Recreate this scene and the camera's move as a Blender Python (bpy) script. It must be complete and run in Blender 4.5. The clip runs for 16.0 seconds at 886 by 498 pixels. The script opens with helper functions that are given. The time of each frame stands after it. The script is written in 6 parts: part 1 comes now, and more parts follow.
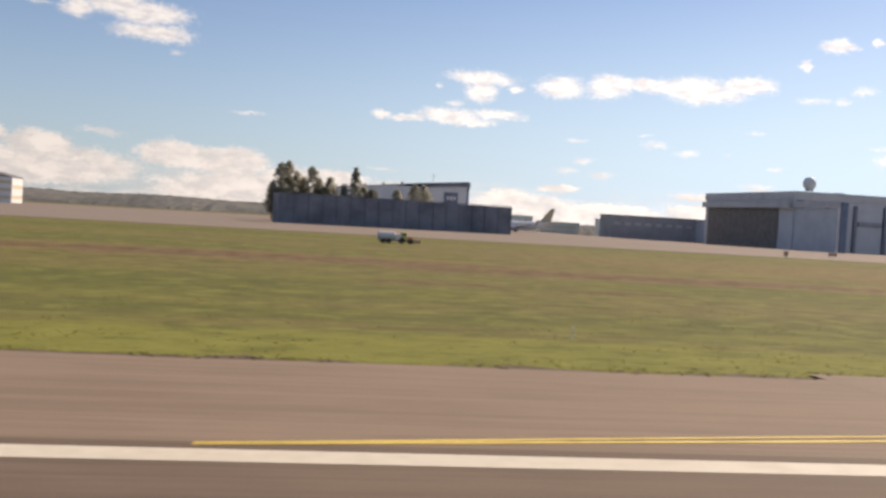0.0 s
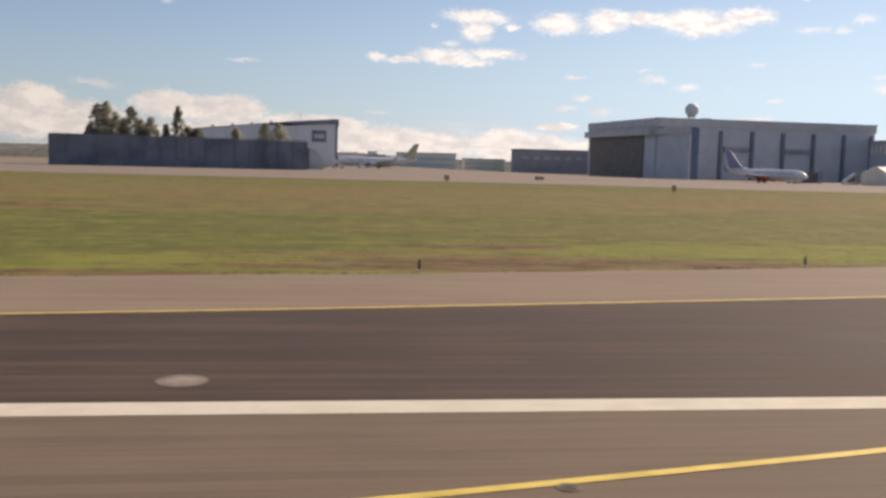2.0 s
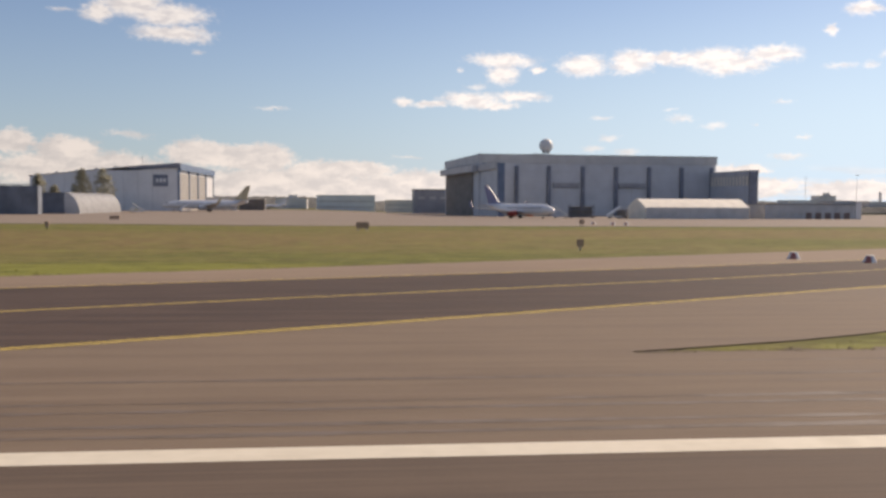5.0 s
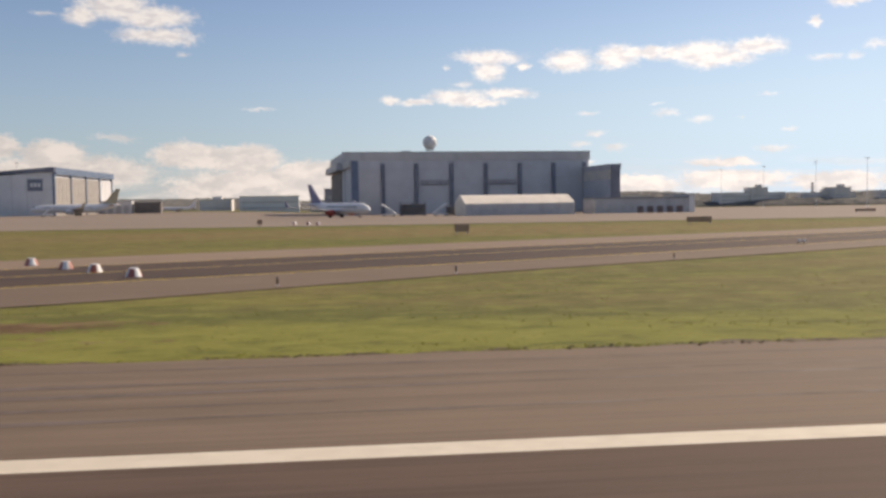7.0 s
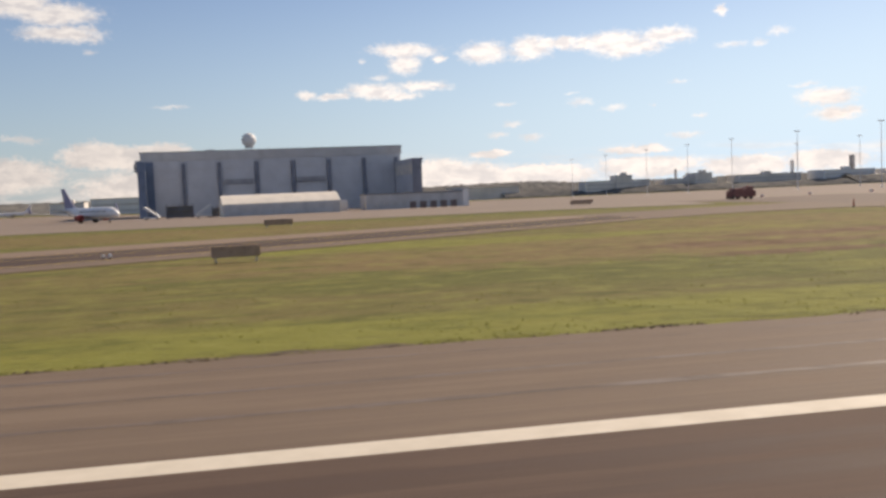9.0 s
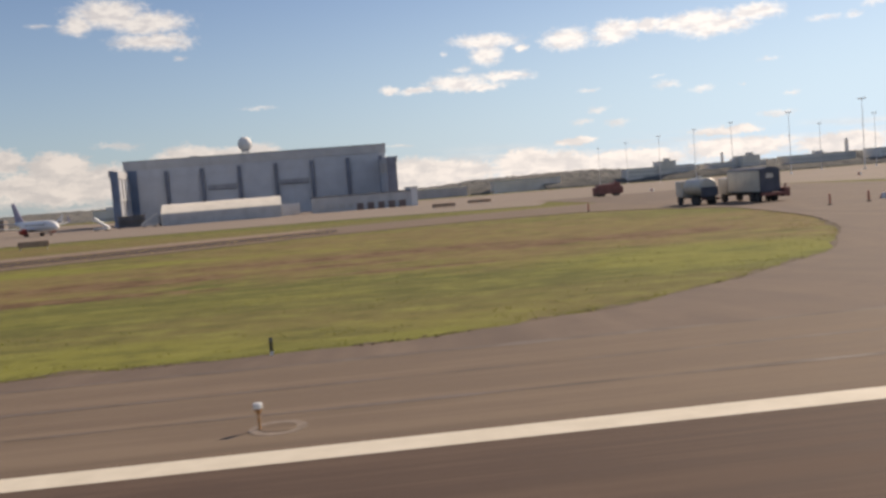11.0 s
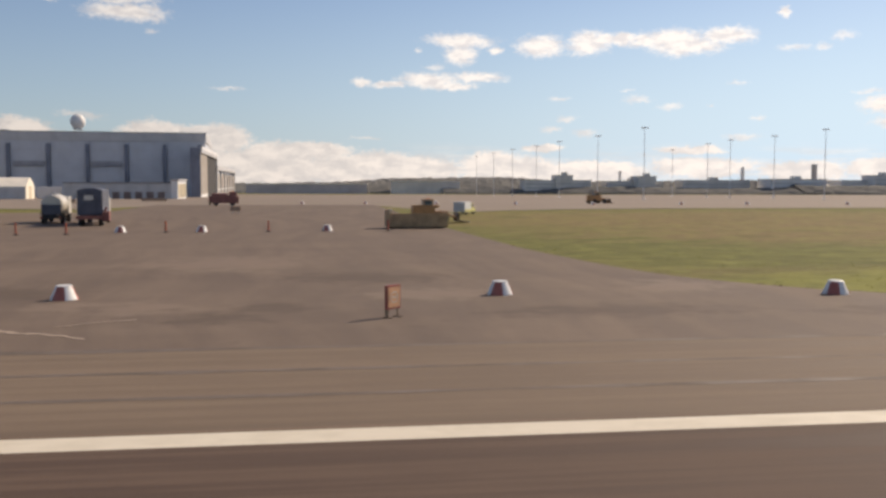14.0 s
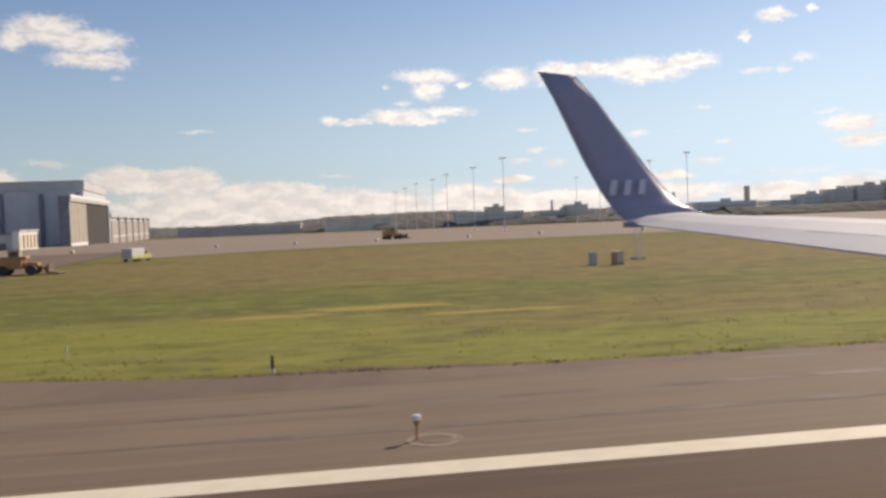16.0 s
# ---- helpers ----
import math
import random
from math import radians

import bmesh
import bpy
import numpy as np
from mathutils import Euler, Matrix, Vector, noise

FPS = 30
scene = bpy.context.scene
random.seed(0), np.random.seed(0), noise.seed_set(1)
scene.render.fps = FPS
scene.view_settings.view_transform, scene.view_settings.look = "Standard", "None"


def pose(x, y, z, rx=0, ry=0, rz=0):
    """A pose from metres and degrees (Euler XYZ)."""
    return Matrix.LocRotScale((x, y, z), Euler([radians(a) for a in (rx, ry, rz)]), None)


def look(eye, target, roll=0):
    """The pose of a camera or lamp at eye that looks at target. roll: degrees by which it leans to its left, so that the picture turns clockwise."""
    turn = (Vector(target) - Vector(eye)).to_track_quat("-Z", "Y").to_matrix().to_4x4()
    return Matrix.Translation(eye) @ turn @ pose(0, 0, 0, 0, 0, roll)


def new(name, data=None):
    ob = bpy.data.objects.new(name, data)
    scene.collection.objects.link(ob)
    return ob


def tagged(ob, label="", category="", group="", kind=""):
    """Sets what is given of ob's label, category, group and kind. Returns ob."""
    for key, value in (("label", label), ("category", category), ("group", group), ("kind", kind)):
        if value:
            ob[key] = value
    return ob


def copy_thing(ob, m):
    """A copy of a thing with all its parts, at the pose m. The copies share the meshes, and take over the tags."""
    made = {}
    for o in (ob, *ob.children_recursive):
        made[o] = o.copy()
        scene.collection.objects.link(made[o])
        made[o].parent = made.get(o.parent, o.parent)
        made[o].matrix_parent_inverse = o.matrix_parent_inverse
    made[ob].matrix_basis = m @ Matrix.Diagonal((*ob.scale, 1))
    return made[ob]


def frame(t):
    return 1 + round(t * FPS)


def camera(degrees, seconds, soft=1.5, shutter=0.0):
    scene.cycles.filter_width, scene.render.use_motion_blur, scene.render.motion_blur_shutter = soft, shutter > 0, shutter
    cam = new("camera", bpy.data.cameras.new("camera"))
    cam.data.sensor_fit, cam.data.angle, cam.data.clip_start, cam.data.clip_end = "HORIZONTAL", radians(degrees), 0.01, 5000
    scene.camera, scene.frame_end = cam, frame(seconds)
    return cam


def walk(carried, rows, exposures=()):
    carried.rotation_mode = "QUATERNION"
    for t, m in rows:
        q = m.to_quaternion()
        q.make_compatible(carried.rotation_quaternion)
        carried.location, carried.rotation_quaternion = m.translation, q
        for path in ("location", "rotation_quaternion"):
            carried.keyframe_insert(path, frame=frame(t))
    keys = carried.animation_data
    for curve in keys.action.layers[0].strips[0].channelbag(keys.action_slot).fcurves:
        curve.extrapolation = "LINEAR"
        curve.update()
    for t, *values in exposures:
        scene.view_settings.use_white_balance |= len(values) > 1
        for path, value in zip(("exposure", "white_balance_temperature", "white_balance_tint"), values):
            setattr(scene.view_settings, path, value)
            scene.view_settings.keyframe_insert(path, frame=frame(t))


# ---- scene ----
# ---------------------------------------------------------------- camera
EYE = 4.69
cam = camera(50.0, 16.0, soft=3.0, shutter=0.06)
PATH = [
    (0, -0.00, -0.03, 88.02, -3.25, -7.36),
    (0.5, 18.64, -0.04, 87.05, -3.27, -7.60),
    (1, 37.40, 0.02, 83.49, -1.44, -6.16),
    (1.5, 56.21, 0.19, 83.64, -1.89, -7.12),
    (2, 74.91, 0.34, 84.55, -1.48, -7.40),
    (2.5, 93.39, 0.44, 84.68, -1.09, -7.30),
    (3, 111.61, 0.47, 85.57, -0.78, -6.98),
    (3.5, 129.48, 0.44, 85.83, -0.00, -5.35),
    (4, 146.89, 0.37, 87.08, -0.12, -5.99),
    (6.5, 225.28, 0.28, 87.11, -0.52, -5.08),
    (7, 240.14, 0.33, 86.98, 0.79, -6.39),
    (7.5, 254.44, 0.36, 86.31, 1.71, -7.56),
    (8, 268.45, 0.45, 85.35, 2.41, -8.93),
    (8.5, 282.24, 0.63, 86.46, 2.25, -11.52),
    (11, 346.11, 0.50, 86.21, 4.54, -6.04),
    (11.5, 358.52, 0.41, 86.84, 4.85, -4.95),
    (12, 370.67, 0.30, 88.63, 4.64, -6.38),
    (12.5, 382.52, 0.25, 87.96, 1.96, -9.31),
    (13, 394.44, 0.27, 88.05, -0.41, -9.65),
    (13.5, 405.84, 0.35, 87.58, 0.88, -10.24),
    (14, 417.11, 0.43, 85.97, -0.16, -8.19),
    (14.5, 428.05, 0.50, 85.72, -0.05, -8.08),
    (15, 438.66, 0.50, 86.19, -0.44, -8.18),
    (15.5, 449.17, 0.50, 87.12, 2.16, -9.35),
    (16, 459.45, 0.51, 88.00, 2.18, -9.85),
]
walk(cam, [(t, pose(x, y, EYE, rx, ry, rz)) for t, x, y, rx, ry, rz in PATH],
     [(0.0, 0.46, 7900, 18), (0.5, 0.38, 7900, 18), (1.0, 0.34, 7900, 18), (4.0, 0.35, 7900, 18), (8.0, 0.33, 7900, 17), (8.5, 0.36, 7900, 17), (11.0, 0.3, 7900, 16), (15.0, 0.3, 7900, 16), (16.0, 0.34, 7900, 16)])

# ---------------------------------------------------------------- light
SUN_AZ, SUN_EL = 55.0, 34.0          # clockwise from +y, above the horizon


def toward(az, el):
    a, e = radians(az), radians(el)
    return Vector((math.sin(a) * math.cos(e), math.cos(a) * math.cos(e), math.sin(e)))


sun = new("sun", bpy.data.lights.new("sun", "SUN"))
sun.data.energy, sun.data.angle, sun.data.color = 4.0, radians(0.6), (1.0, 0.93, 0.82)
sun.matrix_world = look(toward(SUN_AZ, SUN_EL) * 300, (0, 0, 0))


class Nodes:
    """Short hand for building a node tree."""

    def __init__(self, tree):
        self.tree = tree
        tree.nodes.clear()

    def add(self, kind, **given):
        node = self.tree.nodes.new(kind)
        for key, value in given.items():
            slot = node.inputs[int(key[1:])] if key[0] == "i" and key[1:].isdigit() else node.inputs[key.replace("_", " ")]
            self.plug(value, slot)
        return node

    def plug(self, value, slot):
        if isinstance(value, bpy.types.NodeSocket):
            self.tree.links.new(value, slot)
        else:
            slot.default_value = value

    def math(self, op, a, b=0.0, clamp=False):
        node = self.tree.nodes.new("ShaderNodeMath")
        node.operation, node.use_clamp = op, clamp
        self.plug(a, node.inputs[0])
        self.plug(b, node.inputs[1])
        return node.outputs[0]

    def mix(self, f, a, b, blend="MIX"):
        node = self.tree.nodes.new("ShaderNodeMix")
        node.data_type, node.blend_type = "RGBA", blend
        self.plug(f, node.inputs[0])
        self.plug(a, node.inputs[6])
        self.plug(b, node.inputs[7])
        return node.outputs[2]

    def ramp(self, value, lo, hi, a=0.0, b=1.0, smooth=True):
        node = self.tree.nodes.new("ShaderNodeMapRange")
        node.interpolation_type = "SMOOTHSTEP" if smooth else "LINEAR"
        for k, v in enumerate((value, lo, hi, a, b)):
            self.plug(v, node.inputs[k])
        return node.outputs[0]

    def noise(self, vector, scale, detail=4.0, rough=0.55):
        node = self.add("ShaderNodeTexNoise", Vector=vector, Scale=scale, Detail=detail, Roughness=rough)
        return node.outputs[0]

    def stretch(self, vector, scale):
        node = self.tree.nodes.new("ShaderNodeVectorMath")
        node.operation = "MULTIPLY"
        self.plug(vector, node.inputs[0])
        node.inputs[1].default_value = scale
        return node.outputs[0]


# Sky: clear air with fair-weather cumulus; each cloud: azimuth, elevation, half width, half height in degrees.
CLOUDS_WEST = [
    (-12.3, 11.01, 2.35, 0.91), (-10.4, 10.46, 2.64, 0.67), (-10.0, 9.44, 2.41, 0.56), (-14.0, 10.44, 1.04, 0.61), (9.2, 8.33, 2.28, 0.44), (9.2, 7.54, 1.02, 0.75),
    (11.2, 7.8, 0.56, 0.25), (3.3, 5.92, 0.64, 0.27), (4.9, 5.75, 1.1, 0.23), (7.3, 5.98, 2.03, 0.53), (8.6, 5.69, 1.95, 0.28), (10.2, 6.22, 1.69, 0.37),
]
CLOUDS_EAST = [
    (14.0, 8.05, 1.58, 0.71), (16.7, 8.13, 1.28, 0.82), (18.8, 8.31, 0.81, 0.45), (21.5, 8.22, 2.1, 0.6), (22.4, 7.87, 2.41, 0.63), (24.6, 8.33, 1.76, 0.59),
    (20.0, 8.2, 1.3, 0.42), (17.6, 8.35, 1.2, 0.4), (29.3, 10.49, 1.04, 0.43), (31.2, 10.67, 0.41, 0.25), (27.7, 9.49, 0.46, 0.36), (33.2, 4.29, 1.77, 0.52), (33.8, 3.33, 1.4, 0.46),
]
WISPS = [
    (28.2, 7.53, 1.03, 0.22), (29.6, 7.54, 0.45, 0.22), (30.8, 8.02, 0.73, 0.31), (25.3, 5.61, 0.55, 0.13), (19.1, 5.34, 0.49, 0.1), (19.6, 4.79, 0.99, 0.23),
    (21.6, 4.45, 0.73, 0.2), (23.7, 4.37, 0.24, 0.1), (15.0, 4.9, 0.59, 0.13), (15.5, 3.77, 0.92, 0.17), (14.7, 3.1, 0.71, 0.2), (16.7, 2.95, 0.84, 0.2),
    (26.4, 3.72, 0.37, 0.18), (25.6, 2.61, 1.09, 0.19), (-4.5, 5.34, 1.28, 0.1), (-12.2, 3.69, 1.03, 0.28), (6.7, 7.8, 0.27, 0.13), (7.7, 6.77, 0.71, 0.2),
    (-8.5, 8.41, 0.38, 0.16), (32.2, 5.04, 0.93, 0.15), (3.6, 2.61, 1.1, 0.1), (-13.0, 3.74, 1.14, 0.16), (-15.9, 10.49, 0.65, 0.18),
]
BANK = [
    (-18.5, 3.19, 1.26, 0.77), (-15.8, 2.7, 2.05, 1.0), (-15.2, 1.67, 5.6, 1.23), (-8.6, 2.7, 2.38, 0.91), (-5.2, 2.48, 2.29, 0.99), (-1.6, 1.42, 3.0, 1.09),
    (-3.9, 0.69, 6.9, 1.54), (4.8, 0.68, 5.09, 1.19), (12.6, 0.44, 4.02, 1.26), (-22.6, 2.03, 3.01, 1.34), (0.7, 1.86, 2.41, 0.59), (4.1, 0.72, 6.72, 1.18),
    (11.3, 1.12, 2.46, 0.81), (14.0, 2.01, 1.35, 0.3), (17.1, 0.61, 3.83, 0.84), (22.7, 1.9, 2.17, 0.26), (23.4, 0.88, 3.36, 0.72), (28.8, 0.66, 2.72, 0.7),
    (33.1, 0.83, 2.7, 0.65), (-6.3, 2.58, 2.52, 0.86),
]


def build_sky():
    world = bpy.data.worlds.new("sky")
    scene.world = world
    world.use_nodes = True
    n = Nodes(world.node_tree)
    sky = n.tree.nodes.new("ShaderNodeTexSky")
    sky.sky_type, sky.sun_disc = "NISHITA", False
    sky.sun_elevation, sky.sun_rotation = radians(SUN_EL), radians(SUN_AZ)
    sky.air_density, sky.dust_density, sky.ozone_density, sky.altitude = 1.0, 0.5, 3.0, 40.0
    way = n.tree.nodes.new("ShaderNodeTexCoord").outputs["Generated"]
    parts = n.add("ShaderNodeSeparateXYZ", Vector=way)
    x, y, z = parts.outputs
    az = n.math("MULTIPLY", n.math("ARCTAN2", x, y), 180 / math.pi)
    el = n.math("MULTIPLY", n.math("ARCSINE", z), 180 / math.pi)
    flat = n.add("ShaderNodeCombineXYZ", X=az, Y=el, Z=0.0).outputs[0]
    billow = n.stretch(flat, (1.0, 1.6, 1.0))

    def signed(vector, scale, detail, rough):
        node = n.add("ShaderNodeTexNoise", Vector=vector, Scale=scale, Detail=detail, Roughness=rough)
        off = n.tree.nodes.new("ShaderNodeVectorMath")
        off.operation = "SUBTRACT"
        n.plug(node.outputs[1], off.inputs[0])
        off.inputs[1].default_value = (0.5, 0.5, 0.5)
        return off.outputs[0]

    def added(a, b):
        node = n.tree.nodes.new("ShaderNodeVectorMath")
        node.operation = "ADD"
        n.plug(a, node.inputs[0])
        n.plug(b, node.inputs[1])
        return node.outputs[0]

    # turbulent air pushes the outlines about at two scales
    stirred = added(flat, n.stretch(signed(billow, 0.7, 2.0, 0.5), (1.15, 0.6, 0.0)))
    stirred = added(stirred, n.stretch(signed(billow, 2.6, 4.0, 0.62), (0.75, 0.42, 0.0)))
    fine = n.math("SUBTRACT", n.noise(billow, 3.4, 5.0, 0.6), 0.5)

    def heap(items, lump):
        total = None
        for a, e, ra, re in items:
            node = n.tree.nodes.new("ShaderNodeVectorMath")
            node.operation = "MULTIPLY_ADD"
            n.plug(stirred, node.inputs[0])
            node.inputs[1].default_value, node.inputs[2].default_value = (1 / ra, 1 / re, 0), (-a / ra, -e / re, 0)
            far = n.tree.nodes.new("ShaderNodeVectorMath")
            far.operation = "LENGTH"
            n.plug(node.outputs[0], far.inputs[0])
            total = far.outputs["Value"] if total is None else n.math("MINIMUM", total, far.outputs["Value"])
        return n.math("ADD", n.math("SUBTRACT", 1.0, total), n.math("MULTIPLY", fine, lump))

    west, east = heap(CLOUDS_WEST, 0.9), heap(CLOUDS_EAST, 0.9)
    mass = n.math("MAXIMUM", west, east)
    high = n.ramp(mass, -0.22, 0.62, 0.0, 0.95)
    wisp = n.ramp(heap(WISPS, 1.3), -0.25, 0.9, 0.0, 0.6)
    high = n.math("MAXIMUM", high, wisp)
    low = n.ramp(heap(BANK, 0.7), -0.08, 0.34, 0.0, 0.88)
    # a thin streaky bank all round the horizon
    streak = n.noise(n.stretch(flat, (0.16, 1.5, 1.0)), 1.0, 5.0, 0.6)
    bank = n.math("MULTIPLY", n.ramp(streak, 0.42, 0.68), n.ramp(el, 2.6, 0.9))
    bank = n.math("MULTIPLY", bank, n.ramp(el, -1.0, 0.3))
    # scattered cumulus over the rest of the sky, unseen and thickened as fill light
    rest = n.ramp(n.noise(n.stretch(flat, (0.1, 0.2, 1.0)), 1.0, 6.0, 0.6), 0.50, 0.68)
    rest = n.math("MULTIPLY", rest, n.ramp(el, 16.0, 24.0))
    cover = n.math("MAXIMUM", n.math("MAXIMUM", high, low), n.math("MAXIMUM", n.math("MULTIPLY", bank, 0.7), n.math("MULTIPLY", rest, 0.8)))
    shade = n.noise(n.stretch(billow, (1.0, 1.6, 1.0)), 1.1, 4.0, 0.55)
    tone = n.mix(n.ramp(shade, 0.36, 0.58), (0.74, 0.79, 0.88, 1), (0.95, 1.0, 1.06, 1))
    tone = n.mix(n.ramp(el, 5.5, 3.0, 0.0, 1.0), tone, n.mix(n.ramp(n.noise(n.stretch(stirred, (0.55, 1.5, 1.0)), 1.0, 5.0, 0.6), 0.36, 0.64), (0.70, 0.72, 0.77, 1), (0.95, 0.95, 0.97, 1)))
    air = n.add("ShaderNodeBackground", Color=n.mix(1.0, sky.outputs[0], (0.84, 0.98, 1.20, 1), "MULTIPLY"), Strength=0.071)
    mist = n.add("ShaderNodeBackground", Color=(0.56, 0.81, 1.08, 1), Strength=n.ramp(az, -22.0, 36.0, 0.54, 0.86))
    thick = n.math("MULTIPLY", n.ramp(el, 17.0, -1.5, 0.0, 0.80), n.ramp(el, -4.0, -1.0))
    thick = n.math("MULTIPLY", thick, n.ramp(az, -22.0, 32.0, 0.62, 1.25))
    air = n.add("ShaderNodeMixShader", Fac=thick, i1=air.outputs[0], i2=mist.outputs[0])
    vapour = n.add("ShaderNodeBackground", Color=tone, Strength=n.ramp(az, -20.0, 22.0, 0.64, 0.86))
    both = n.add("ShaderNodeMixShader", Fac=cover, i1=air.outputs[0], i2=vapour.outputs[0])
    n.add("ShaderNodeOutputWorld", Surface=both.outputs[0])


build_sky()

# ---------------------------------------------------------------- lie of the land
def ease(a, b, v):
    v = min(1.0, max(0.0, (v - a) / (b - a)))
    return v * v * (3 - 2 * v)


def crown(y):
    """The runway's camber: two per cent down from its middle, flattening out in the grass."""
    if y < 28:
        return 0.02045 * (40 - max(y, -26 - y))
    return 0.02045 * (52 - y) ** 2 / 48 if y < 52 else 0.0


def tz(x, y):
    """The height of the ground: cambered by the runway, falling gently towards the hangars."""
    k = 0.5 + 0.5 * ease(120, 260, x)
    d = y - 190.0
    fall = 0.0 if d <= -40 else (d + 40) ** 2 / 160 if d < 40 else d
    return crown(y) - 0.0095 * k * min(fall, 1100.0)


def lie(y):
    """Plan distance on level ground to distance on the camber, as seen from the eye's height."""
    near = y
    for _ in range(12):
        near = y * (EYE - crown(near)) / EYE
    return near


# ---------------------------------------------------------------- materials
def material(name):
    m = bpy.data.materials.new(name)
    m.use_nodes = True
    n = Nodes(m.node_tree)
    where = n.tree.nodes.new("ShaderNodeTexCoord").outputs["Object"]
    return m, n, where


def finish(n, colour, rough, bump=None, strength=0.3, distance=0.02, metal=0.0, **more):
    b = n.add("ShaderNodeBsdfPrincipled", Base_Color=colour, Roughness=rough, Metallic=metal, **more)
    if bump is not None:
        k = n.add("ShaderNodeBump", Strength=strength, Distance=distance, Height=bump)
        n.tree.links.new(k.outputs[0], b.inputs["Normal"])
    n.add("ShaderNodeOutputMaterial", Surface=b.outputs[0])


def paving(name, dark, light, streak=0.5, patch=0.05):
    """Asphalt or concrete, worn in long lines in the direction of travel."""
    dark, light = ((c[0] * 1.13, c[1] * 1.13, c[2] * 1.20, 1) for c in (dark, light))
    m, n, w = material(name)
    large = n.noise(w, patch, 5.0, 0.6)
    lines = n.noise(n.stretch(w, (0.03, 1.1, 1.0)), 1.0, 5.0, 0.6)
    thin = n.noise(n.stretch(w, (0.08, 6.0, 1.0)), 1.0, 3.0, 0.6)
    grain = n.noise(w, 55.0, 3.0, 0.7)
    blotch = n.noise(n.stretch(w, (0.22, 0.55, 1.0)), 1.0, 5.0, 0.65)
    f = n.math("ADD", n.math("MULTIPLY", large, 1 - streak), n.math("MULTIPLY", lines, streak))
    f = n.math("ADD", f, n.math("MULTIPLY", n.math("SUBTRACT", thin, 0.5), 0.6))
    f = n.math("ADD", f, n.math("MULTIPLY", n.math("SUBTRACT", blotch, 0.5), 0.45))
    c = n.mix(n.ramp(f, 0.38, 0.63), dark, light)
    c = n.mix(0.35, c, n.mix(grain, tuple(v * 0.55 for v in dark[:3]) + (1,), tuple(min(1, v * 1.35) for v in light[:3]) + (1,)))
    finish(n, c, n.ramp(f, 0.3, 0.7, 0.78, 0.95), grain, 0.35, 0.01, Specular_IOR_Level=0.22)
    return m


DRY = [(352, 76, 62, 24), (318, 66, 40, 12), (-15, 92, 70, 13), (45, 84, 50, 8), (110, 120, 120, 40), (217, 33, 13, 5), (250, 140, 90, 25), (480, 120, 60, 40), (530, 90, 50, 30), (84, 45, 18, 4), (352, 96, 30, 14), (478, 84, 46, 20)]
SOIL = [(346, 72, 14, 3.0), (368, 70, 9, 2.2), (214, 34, 16, 4.5), (224, 38, 10, 2.5), (-10, 92, 34, 5.5), (30, 84, 30, 4.5), (8, 66, 6, 1.6), (22, 64, 5, 1.2), (329, 55, 10, 2.0), (205, 47, 6, 1.5), (83, 43.2, 11, 2.4), (79, 41.2, 12, 1.6), (84, 51.5, 6, 1.8), (93, 43.2, 10, 1.8), (66, 38.4, 9, 1.2),
        (330, 64.6, 9, 2.8), (336, 62.8, 5, 1.6), (265, 33.8, 2.6, 1.3), (264, 30.2, 6, 0.9), (345.5, 64.2, 6, 1.4), (353, 72.4, 10, 3.0), (361, 68.6, 9, 3.2), (369, 67.5, 8, 2.6), (334, 62.5, 6, 2.2), (350, 57, 7, 1.2)]


STRAW = [(464.5, 51, 5, 1.7), (459, 48.8, 4, 1.1), (470, 46, 5, 1.0)]
LUSH = [(-10, 33, 60, 6), (60, 41, 40, 6), (112, 50, 36, 7), (162, 66, 30, 8), (230, 33, 45, 6), (310, 33, 45, 5), (366, 50, 10, 9), (452, 42, 18, 9), (500, 34, 60, 6), (300, 84, 50, 7), (464.5, 51, 4, 1.4)]


